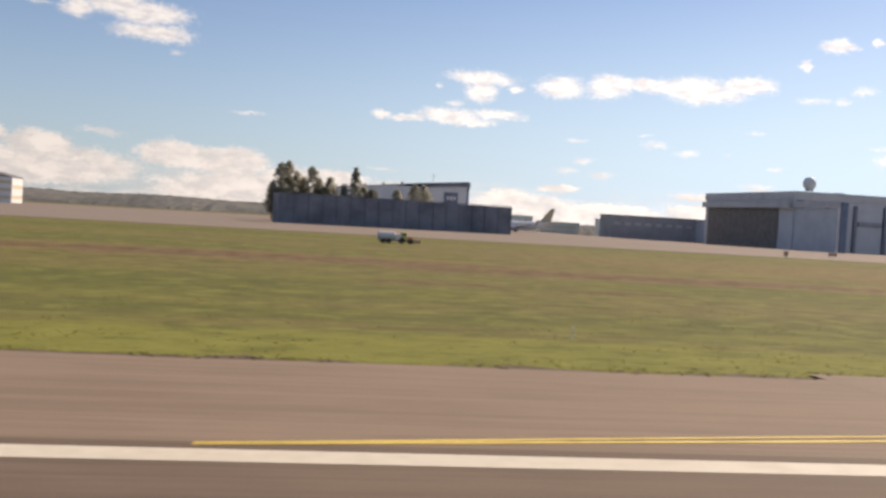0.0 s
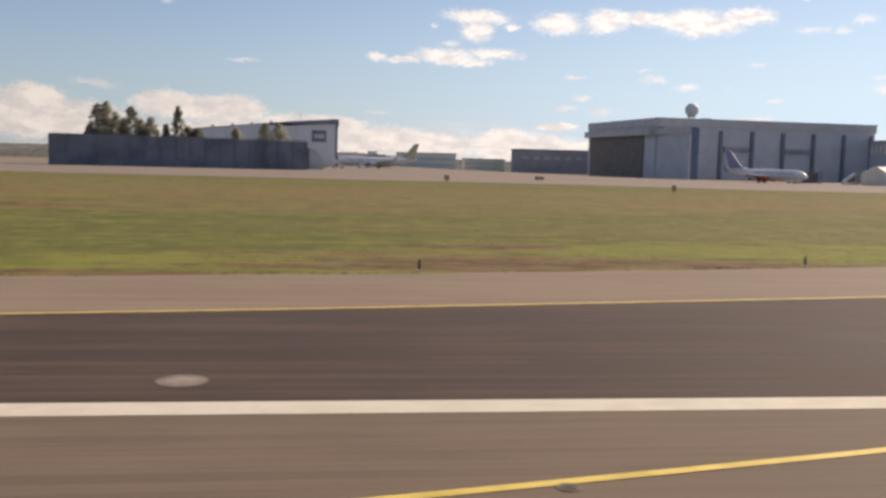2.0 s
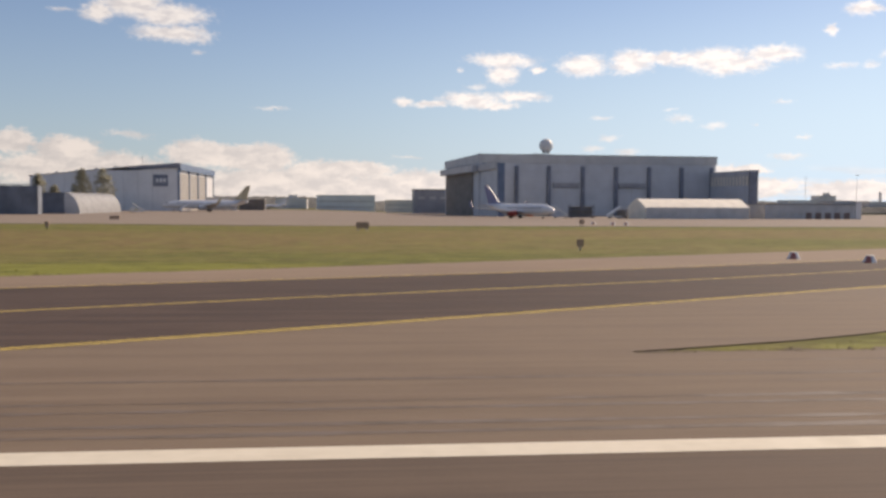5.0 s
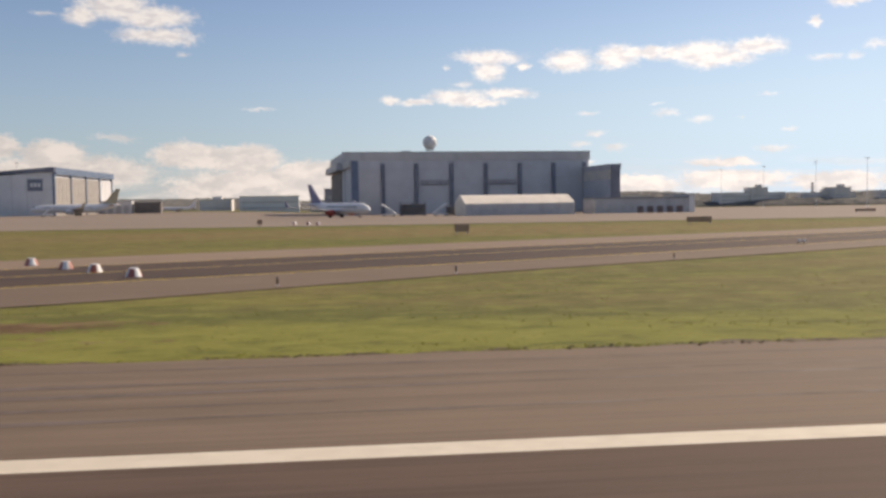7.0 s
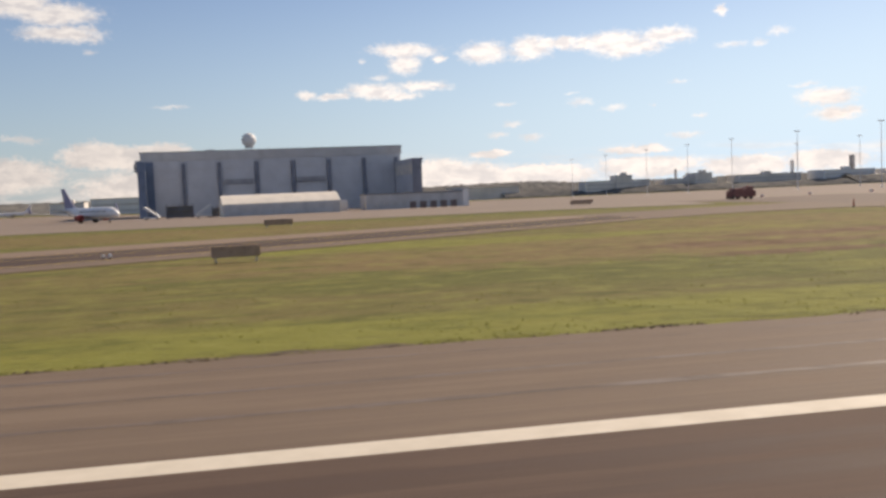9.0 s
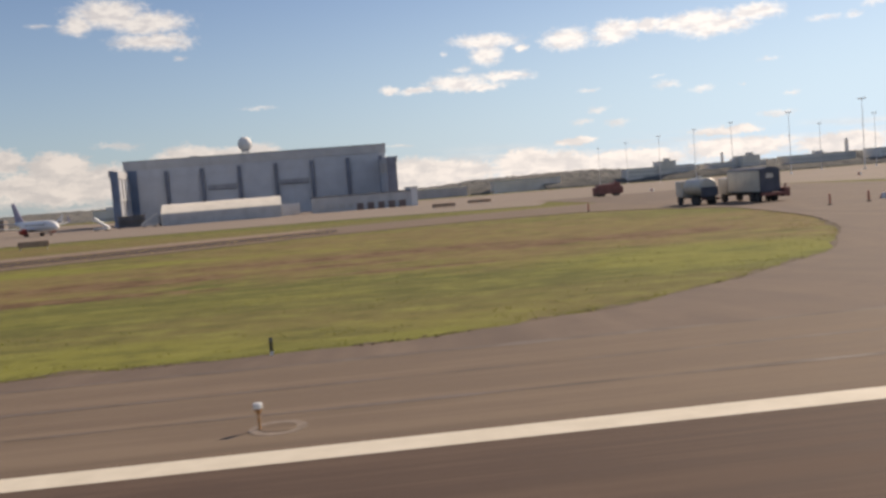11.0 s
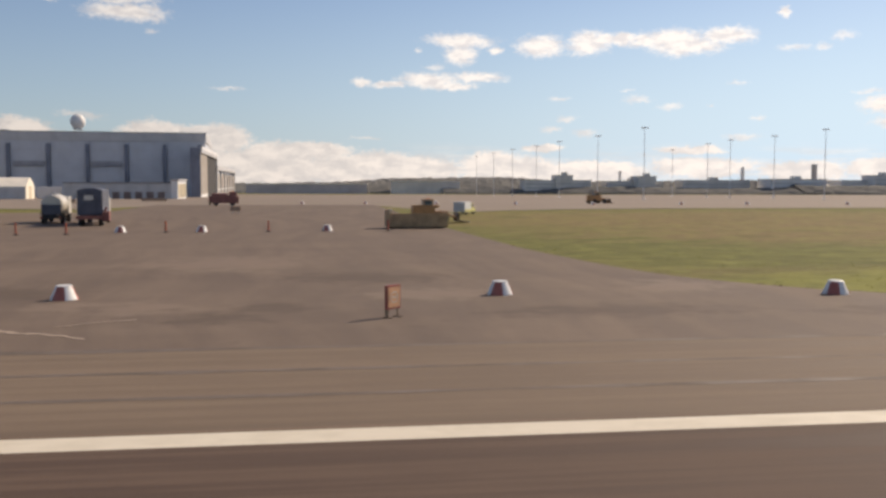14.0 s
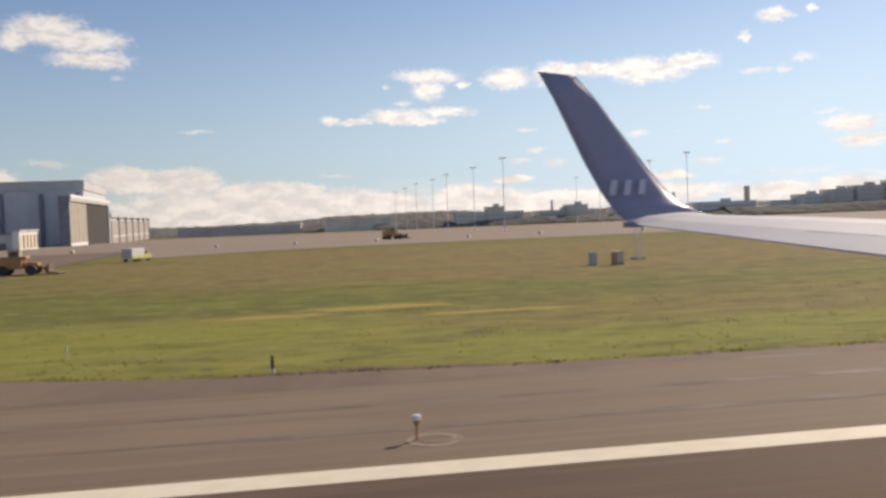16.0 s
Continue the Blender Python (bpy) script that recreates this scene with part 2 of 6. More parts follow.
def turf(name):
    """Mown airfield grass: fresh green near the paving, dry drifts in long bands, a few bare places."""
    m, n, w = material(name)
    at = n.add("ShaderNodeSeparateXYZ", Vector=w)

    def islands(items):
        total = None
        for x, y, rx, ry in items:
            u = n.math("DIVIDE", n.math("SUBTRACT", at.outputs[0], x), rx)
            v = n.math("DIVIDE", n.math("SUBTRACT", at.outputs[1], lie(y)), ry)
            d = n.math("SUBTRACT", 1.0, n.math("SQRT", n.math("ADD", n.math("MULTIPLY", u, u), n.math("MULTIPLY", v, v))))
            total = d if total is None else n.math("MAXIMUM", total, d)
        return total

    drift = n.noise(n.stretch(w, (0.012, 0.05, 1.0)), 1.0, 5.0, 0.6)
    bands = n.noise(n.stretch(w, (0.05, 0.14, 1.0)), 1.0, 5.0, 0.6)
    patchy = n.noise(n.stretch(w, (0.17, 0.32, 1.0)), 1.0, 5.0, 0.65)
    tuft = n.noise(n.stretch(w, (0.75, 1.0, 1.0)), 1.3, 5.0, 0.65)
    blade = n.noise(w, 9.0, 4.0, 0.75)
    c = n.mix(n.ramp(drift, 0.42, 0.60), (0.128, 0.132, 0.034, 1), (0.172, 0.146, 0.050, 1))
    dry = n.math("ADD", islands(DRY), n.math("MULTIPLY", n.math("SUBTRACT", patchy, 0.5), 1.6))
    c = n.mix(n.ramp(dry, -0.1, 0.5, 0.0, 0.85), c, (0.205, 0.142, 0.062, 1))
    lush = n.math("ADD", islands(LUSH), n.math("MULTIPLY", n.math("SUBTRACT", patchy, 0.5), 1.4))
    c = n.mix(n.ramp(lush, -0.1, 0.5, 0.0, 0.95), c, (0.205, 0.210, 0.042, 1))
    c = n.mix(n.ramp(bands, 0.48, 0.72, 0.0, 0.5), c, (0.225, 0.215, 0.048, 1))
    c = n.mix(n.ramp(patchy, 0.50, 0.32, 0.0, 0.6), c, (0.082, 0.096, 0.020, 1))
    mottle = n.noise(n.stretch(w, (0.42, 0.58, 1.0)), 1.0, 4.0, 0.6)
    c = n.mix(n.ramp(mottle, 0.50, 0.68, 0.0, 0.55), c, (0.245, 0.250, 0.060, 1))
    c = n.mix(n.ramp(mottle, 0.47, 0.32, 0.0, 0.42), c, (0.078, 0.082, 0.022, 1))
    straw = n.math("ADD", islands(STRAW), n.math("MULTIPLY", n.math("SUBTRACT", tuft, 0.5), 1.6))
    c = n.mix(n.ramp(straw, 0.0, 0.5, 0.0, 0.8), c, (0.36, 0.27, 0.075, 1))
    bare = n.math("ADD", islands(SOIL), n.math("MULTIPLY", n.math("SUBTRACT", n.math("ADD", n.math("MULTIPLY", tuft, 0.6), n.math("MULTIPLY", patchy, 0.4)), 0.5), 4.2))
    c = n.mix(n.ramp(bare, 0.0, 0.32, 0.0, 0.92), c, n.mix(n.ramp(mottle, 0.4, 0.6), (0.120, 0.066, 0.036, 1), (0.200, 0.128, 0.070, 1)))
    c = n.mix(n.ramp(tuft, 0.44, 0.30, 0.0, 0.5), c, (0.066, 0.056, 0.020, 1))
    c = n.mix(n.ramp(tuft, 0.56, 0.72, 0.0, 0.4), c, (0.290, 0.280, 0.070, 1))
    c = n.mix(n.ramp(blade, 0.3, 0.7, 0.25, 0.0), c, (0.060, 0.058, 0.014, 1))
    c = n.mix(1.0, c, (1.0, 0.985, 1.06, 1), "MULTIPLY")
    finish(n, c, 0.95, n.math("ADD", tuft, n.math("MULTIPLY", blade, 0.4)), 0.6, 0.10, Specular_IOR_Level=0.15)
    return m


def plain(name, colour, rough=0.6, metal=0.0, vary=0.25, scale=1.5, grime=0.3, ribs=0.0):
    """Painted or moulded surface with soft dirt; ribs: spacing of sheet profile in metres (upright)."""
    m, n, w = material(name)
    a = n.noise(w, scale, 5.0, 0.6)
    runs = n.noise(n.stretch(w, (2.2, 2.2, 0.12)), scale, 4.0, 0.6)
    dirty = tuple(v * (1 - vary) for v in colour[:3]) + (1,)
    c = n.mix(n.ramp(a, 0.35, 0.7), colour, dirty)
    c = n.mix(n.ramp(runs, 0.5, 0.75, 0.0, grime), c, tuple(v * 0.5 for v in colour[:3]) + (1,))
    height = n.noise(w, scale * 18, 3.0, 0.6)
    if ribs:
        s = n.add("ShaderNodeSeparateXYZ", Vector=w)
        wave = n.math("SINE", n.math("MULTIPLY", n.math("ADD", s.outputs[0], s.outputs[1]), 2 * math.pi / ribs))
        height = n.math("ADD", n.math("MULTIPLY", wave, 0.5), n.math("MULTIPLY", height, 0.1))
    finish(n, c, n.ramp(a, 0.3, 0.7, rough * 0.85, min(1.0, rough * 1.15)), height, 0.25, 0.03 if ribs else 0.004, metal)
    return m


def glassy(name, colour=(0.02, 0.03, 0.04, 1)):
    m, n, w = material(name)
    a = n.noise(w, 2.0, 3.0, 0.5)
    finish(n, colour, n.ramp(a, 0.3, 0.7, 0.05, 0.16), None, Specular_IOR_Level=0.8)
    return m


def foliage(name, dark, light, through_light=0.35):
    m, n, w = material(name)
    info = n.tree.nodes.new("ShaderNodeNewGeometry").outputs["Random Per Island"]
    a = n.noise(w, 0.6, 3.0, 0.6)
    c = n.mix(n.math("ADD", n.math("MULTIPLY", info, 0.6), n.math("MULTIPLY", a, 0.4)), dark, light)
    b = n.add("ShaderNodeBsdfPrincipled", Base_Color=c, Roughness=0.85, Specular_IOR_Level=0.2)
    t = n.add("ShaderNodeBsdfTranslucent", Color=c)
    both = n.add("ShaderNodeMixShader", Fac=through_light, i1=b.outputs[0], i2=t.outputs[0])
    n.add("ShaderNodeOutputMaterial", Surface=both.outputs[0])
    return m


OILY = [(414.2, 33.6, 2.6, 2.2), (416.0, 36.0, 1.8, 2.4), (404.5, 41.5, 4.0, 4.0), (396, 36, 5, 3), (428, 34, 6, 2.5), (420, 47, 5, 4), (440, 33, 7, 2), (386, 31, 6, 1.6)]
RUBBED = [(411.2, 36.3, 2.4, 3.0), (408.4, 37.2, 1.8, 2.6), (401, 33, 3, 1.6), (422, 40, 3.5, 3), (392, 46, 5, 5), (434, 42, 4, 4), (412, 56, 6, 7)]


def scuffed(name, dark, light):
    """Old asphalt that vehicles have turned on: bent wheel sweeps, stains and grain."""
    m, n, w = material(name)
    bend = n.add("ShaderNodeTexNoise", Vector=w, Scale=0.035, Detail=1.0)
    off = n.stretch(bend.outputs[1], (12.0, 6.0, 0.0))
    pushed = n.tree.nodes.new("ShaderNodeVectorMath")
    n.plug(w, pushed.inputs[0])
    n.plug(off, pushed.inputs[1])
    sweeps = n.noise(n.stretch(pushed.outputs[0], (0.42, 0.035, 1.0)), 1.0, 5.0, 0.62)
    rings = n.noise(n.stretch(pushed.outputs[0], (0.05, 0.33, 1.0)), 1.0, 4.0, 0.6)
    stain = n.noise(w, 0.16, 5.0, 0.65)
    spots = n.noise(w, 0.9, 4.0, 0.6)
    grain = n.noise(w, 45.0, 3.0, 0.7)
    f = n.math("ADD", n.math("MULTIPLY", sweeps, 0.55), n.math("MULTIPLY", rings, 0.1))
    f = n.math("ADD", f, n.math("MULTIPLY", stain, 0.35))
    c = n.mix(n.ramp(f, 0.32, 0.68), dark, light)
    c = n.mix(n.ramp(spots, 0.42, 0.28, 0.0, 0.35), c, tuple(v * 0.7 for v in dark[:3]) + (1,))
    # oily dirt and rubbed pale places, each with its own ragged outline
    at = n.add("ShaderNodeSeparateXYZ", Vector=w)
    for items, tone, most in ((OILY, tuple(v * 0.74 for v in dark[:3]) + (1,), 0.8), (RUBBED, tuple(v * 1.15 for v in light[:3]) + (1,), 0.75)):
        total = None
        for x, y, rx, ry in items:
            u = n.math("DIVIDE", n.math("SUBTRACT", at.outputs[0], x), rx)
            v = n.math("DIVIDE", n.math("SUBTRACT", at.outputs[1], lie(y)), ry)
            d = n.math("SUBTRACT", 1.0, n.math("SQRT", n.math("ADD", n.math("MULTIPLY", u, u), n.math("MULTIPLY", v, v))))
            total = d if total is None else n.math("MAXIMUM", total, d)
        ragged = n.math("ADD", total, n.math("MULTIPLY", n.math("SUBTRACT", n.math("ADD", n.math("MULTIPLY", spots, 0.6), n.math("MULTIPLY", stain, 0.4)), 0.5), 3.4))
        c = n.mix(n.ramp(ragged, 0.0, 0.7, 0.0, most), c, tone)
    c = n.mix(0.3, c, n.mix(grain, tuple(v * 0.55 for v in dark[:3]) + (1,), tuple(v * 1.35 for v in light[:3]) + (1,)))
    finish(n, c, n.ramp(f, 0.3, 0.7, 0.78, 0.95), grain, 0.35, 0.01, Specular_IOR_Level=0.22)
    return m


RUNWAY = paving("runway asphalt", (0.112, 0.080, 0.053, 1), (0.167, 0.124, 0.085, 1), 0.6)
WORN = paving("rubber-darkened runway asphalt", (0.061, 0.038, 0.026, 1), (0.108, 0.073, 0.051, 1), 0.75)
SHOULDER = paving("shoulder asphalt", (0.124, 0.089, 0.059, 1), (0.174, 0.130, 0.089, 1), 0.6)
EXIT = paving("pale exit asphalt", (0.170, 0.122, 0.081, 1), (0.238, 0.177, 0.122, 1), 0.6)
HALFWORN = paving("rubber-greyed runway asphalt", (0.075, 0.053, 0.037, 1), (0.120, 0.087, 0.062, 1), 0.75)
PALE = paving("scraped pale asphalt", (0.257, 0.200, 0.150, 1), (0.364, 0.290, 0.216, 1), 0.3)
FRESH = paving("newer asphalt", (0.036, 0.023, 0.016, 1), (0.091, 0.062, 0.046, 1), 0.75)
APRON = paving("apron concrete", (0.178, 0.139, 0.101, 1), (0.240, 0.194, 0.148, 1), 0.6, 0.01)
LINK = scuffed("mottled link asphalt", (0.100, 0.072, 0.055, 1), (0.196, 0.147, 0.113, 1))
GRASS = turf("airfield grass")
WHITE_LINE = plain("white road paint", (0.62, 0.56, 0.45, 1), 0.75, 0, 0.10, 1.2, 0.1)
YELLOW_LINE = plain("yellow road paint", (0.72, 0.53, 0.11, 1), 0.7, 0, 0.25, 1.2, 0.2)
RUBBER = plain("tyre rubber marks", (0.134, 0.100, 0.076, 1), 0.8, 0, 0.3, 0.5, 0.2)
VERGE = plain("dried verge turf", (0.108, 0.072, 0.036, 1), 0.95, 0, 0.45, 1.6, 0.3)
SKID = paving("faintly rubbed asphalt", (0.140, 0.104, 0.073, 1), (0.172, 0.128, 0.090, 1), 0.4)
EARTH = plain("dark earth", (0.130, 0.090, 0.050, 1), 0.95, 0, 0.4, 6.0)
CLADDING = plain("pale grey sheet cladding", (0.53, 0.55, 0.585, 1), 0.55, 0, 0.12, 0.12, 0.12, 0.9)
FASCIA = plain("grey fascia sheet", (0.50, 0.50, 0.505, 1), 0.55, 0, 0.15, 0.15, 0.2)
NAVY = plain("dark blue painted steel", (0.185, 0.205, 0.260, 1), 0.5, 0, 0.25, 0.3, 0.2)
BLUE = plain("blue sheet cladding", (0.120, 0.170, 0.260, 1), 0.5, 0, 0.2, 0.3, 0.2, 0.6)
SHADOWY = plain("painted interior shade", (0.040, 0.036, 0.036, 1), 0.9)
SLATE = plain("dark slate boarding", (0.165, 0.185, 0.222, 1), 0.75, 0, 0.35, 0.12, 0.35)
CANOPYGREY = plain("dull grey steel canopy", (0.33, 0.335, 0.36, 1), 0.6, 0, 0.2, 0.3, 0.2)
UMBER = plain("dull brown gate panels", (0.195, 0.172, 0.155, 1), 0.7, 0, 0.2, 0.3, 0.2)
OFFWHITE = plain("off-white sheet", (0.70, 0.70, 0.70, 1), 0.55, 0, 0.1, 0.15, 0.15, 0.7)
TAN = plain("sand coloured door panels", (0.36, 0.31, 0.26, 1), 0.6, 0, 0.15, 0.3, 0.2)
BEIGE = plain("pale beige door panels", (0.35, 0.325, 0.295, 1), 0.6, 0, 0.12, 0.3, 0.15)
CREAM = plain("cream render", (0.60, 0.52, 0.38, 1), 0.7, 0, 0.15, 0.4, 0.2)
TENT = plain("white tent membrane", (0.84, 0.77, 0.65, 1), 0.6, 0, 0.12, 0.3, 0.15)
GREYWALL = plain("light grey wall", (0.50, 0.50, 0.505, 1), 0.65, 0, 0.15, 0.3, 0.25)
BRICKRED = plain("rust red paint", (0.27, 0.100, 0.080, 1), 0.6, 0, 0.3, 0.6, 0.3)
RUSTDOOR = plain("rust brown doors", (0.235, 0.165, 0.145, 1), 0.7, 0, 0.3, 0.6, 0.3)
ROOFING = plain("grey roofing felt", (0.20, 0.20, 0.21, 1), 0.9, 0, 0.2, 0.2, 0.1)
GLASS = glassy("dark window glass")
STEEL = plain("galvanised steel", (0.45, 0.45, 0.45, 1), 0.45, 0.7, 0.2, 2.0, 0.3)
BLACK = plain("black rubber", (0.055, 0.049, 0.045, 1), 0.8, 0, 0.3, 3.0)
FABRIC = plain("weathered grey fabric", (0.27, 0.27, 0.275, 1), 0.7, 0, 0.2, 0.4, 0.3)
# far walls and panes: distance haze is put into these pale colours
HAZEWALL = plain("haze-paled far facades", (0.70, 0.66, 0.61, 1), 0.8, 0, 0.2, 0.05, 0.2)
HAZEGLASS = plain("haze-paled window glass", (0.52, 0.50, 0.485, 1), 0.3, 0, 0.2, 0.1, 0.1)
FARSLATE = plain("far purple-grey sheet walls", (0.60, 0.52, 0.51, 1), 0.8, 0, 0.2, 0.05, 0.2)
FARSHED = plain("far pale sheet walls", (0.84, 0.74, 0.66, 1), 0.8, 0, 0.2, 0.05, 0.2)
HAZEBUILD = plain("haze-paled distant facades", (0.76, 0.72, 0.68, 1), 0.8, 0, 0.2, 0.05, 0.2)

# ---------------------------------------------------------------- mesh helpers
def part(name, bm, mat, parent=None, label="", smooth=False):
    me = bpy.data.meshes.new(name)
    bm.to_mesh(me)
    bm.free()
    me.materials.append(mat)
    if smooth:
        me.shade_smooth()
    ob = new(name, me)
    if parent is not None:
        ob.parent = parent
    if label:
        ob["label"] = label
    return ob


def thing(name, x, y, z, turn=0.0, label="", category="", group="", kind=""):
    ob = new(name)
    ob.empty_display_size = 0.5
    ob.matrix_basis = pose(x, y, z, 0, 0, turn)
    return tagged(ob, label, category, group, kind)


def box(bm, x0, x1, y0, y1, z0, z1, bevel=0.0):
    vs = [bm.verts.new((x, y, z)) for z in (z0, z1) for x, y in ((x0, y0), (x1, y0), (x1, y1), (x0, y1))]
    fs = [bm.faces.new([vs[k] for k in q]) for q in ((3, 2, 1, 0), (4, 5, 6, 7), (0, 1, 5, 4), (1, 2, 6, 5), (2, 3, 7, 6), (3, 0, 4, 7))]
    if bevel:
        bmesh.ops.bevel(bm, geom=list({e for f in fs for e in f.edges}), offset=bevel, segments=2, affect="EDGES", profile=0.6)
    return bm


def boxed(*args, **more):
    return box(bmesh.new(), *args, **more)


def loft(bm, rings, close=True, caps=True):
    """Join rings of equal length by faces."""
    made = [[bm.verts.new(p) for p in ring] for ring in rings]
    k = len(rings[0])
    for a, b in zip(made, made[1:]):
        for i in range(k if close else k - 1):
            j = (i + 1) % k
            bm.faces.new((a[i], a[j], b[j], b[i]))
    if caps:
        bm.faces.new(list(reversed(made[0])))
        bm.faces.new(made[-1])
    bmesh.ops.recalc_face_normals(bm, faces=bm.faces[:])
    return bm


def tube(bm, p, q, r0, r1=None, sides=10):
    p, q = Vector(p), Vector(q)
    r1 = r0 if r1 is None else r1
    turn = (q - p).to_track_quat("Z", "Y").to_matrix()
    ring = [turn @ Vector((math.cos(a), math.sin(a), 0)) for a in (2 * math.pi * i / sides for i in range(sides))]
    return loft(bm, [[p + v * r0 for v in ring], [q + v * r1 for v in ring]])


def tubed(*args, **more):
    return tube(bmesh.new(), *args, **more)


def lathe(profile, sides=24, axis="z"):
    """Turn a profile of (radius, height) about z."""
    bm = bmesh.new()
    rings = [[(r * math.cos(a), r * math.sin(a), h) for a in (2 * math.pi * i / sides for i in range(sides))] for r, h in profile]
    return loft(bm, rings)


def prism(points, y0, y1):
    """An outline in x, z pushed from y0 to y1."""
    bm = bmesh.new()
    return loft(bm, [[(x, y0, z) for x, z in points], [(x, y1, z) for x, z in points]])


# ---------------------------------------------------------------- ground
def curve(*pts, soft=1.5):
    xs, ys = [p[0] for p in pts], [p[1] for p in pts]
    return lambda x: float(np.mean(np.interp([x - soft, x - soft / 2, x, x + soft / 2, x + soft], xs, ys)))


def steps(a, b, d):
    k = max(1, round((b - a) / d))
    return [a + (b - a) * i / k for i in range(k + 1)]


def sheet(name, xs, lo, hi, rows, lift, mat, label, parent=None, ragged=0.0, skirt=0.3, kind="structure", category=""):
    """A paved or painted surface between two lines lo(x) and hi(x)."""
    verts, faces = [], []
    for x in xs:
        a = lo(x)
        b = hi(x) + (ragged * (noise.noise((x * 0.3, 7.0, 0)) + 0.6 * noise.noise((x * 1.1, 3.0, 0))) if ragged else 0)
        for r in range(rows + 1):
            y = lie(a + (b - a) * r / rows)
            verts.append((x, y, tz(x, y) + lift))
        if skirt:
            a = lie(a)
            verts.append((x, a, tz(x, a) + lift - skirt))
    k = rows + 1 + (1 if skirt else 0)
    for i in range(len(xs) - 1):
        for r in range(rows):
            p = i * k + r
            faces.append((p, p + k, p + k + 1, p + 1))
        if skirt:
            p, q = i * k, i * k + rows + 1
            faces.append((q, q + k, p + k, p))
    me = bpy.data.meshes.new(name)
    me.from_pydata(verts, [], faces)
    me.materials.append(mat)
    ob = new(name, me)
    if parent is not None:
        ob.parent = parent
        if label:
            ob["label"] = label
        return ob
    return tagged(ob, label, category or name.split("_")[0], "", kind)


flat = lambda v: (lambda x: v)

# edges of the paving, along the runway
G1 = curve((-50, 29.3), (0, 29.4), (23, 30.8), (41, 33.6), (60, 36), (79, 38.6), (97, 42), (117, 46.3), (134, 51), (153, 57.5),
           (175, 66.5), (198, 77), (234, 93), (265, 106), (300, 119), (330, 133), (350, 142), (390, 152))
TRI = curve((186, 28.6), (195, 31.5), (211, 39.3), (230, 48), (250, 60), (275, 72.5), (300, 86), (325, 101), (345, 113), (360, 119), (375, 119), (383, 112), (387, 98))
NEAR = curve((150, 29), (335, 29), (348, 29.8), (355, 32.7), (362, 38), (370.5, 46), (378, 59), (383, 72), (385.5, 85), (387, 97), soft=0.6)
NEAR_B = curve((431.2, 110), (431.6, 91), (432, 69), (434, 52), (435.5, 45.5), (439, 39.8), (443.8, 35.4), (448, 33), (457, 30.2), (467, 28.9), (480, 28.5), (3000, 28.5), soft=0.5)
APRON_LO = curve((-2000, 205), (0, 198), (130, 190), (160, 180), (345, 178), (362, 172), (387, 162), (388, 200), (431, 200), (432, 128), (440, 148), (455, 160), (480, 168), (560, 173), (3000, 173), soft=0.4)
YELLOW_A = curve((-3, 18.6), (12, 20.5), (33, 23.2), (52, 26.2), (73.5, 29.2), (94, 32.6), (115, 37.2), (137, 43.6), (156, 50), (180, 58.5), (202, 66), (224, 75.5), (250, 87), (300, 108), (345, 130))
YELLOW_B = curve((60, 9.5), (75.6, 13), (84, 15), (88, 16.2), (96.5, 18.6), (107, 21.2), (128.6, 27.2), (150, 34.6), (174, 45), (202, 56.5), (224, 67), (260, 84), (345, 122))
YELLOW_C = curve((138.1, 18.4), (148.5, 22.4), (163, 27.6), (185, 38.5), (207, 49.6), (230, 60), (254, 70.5), (276, 81), (310, 98), (345, 117))

BAND = curve((30, 22.3), (45, 22.3), (60, 22.6), (66, 23.6), soft=0.5)


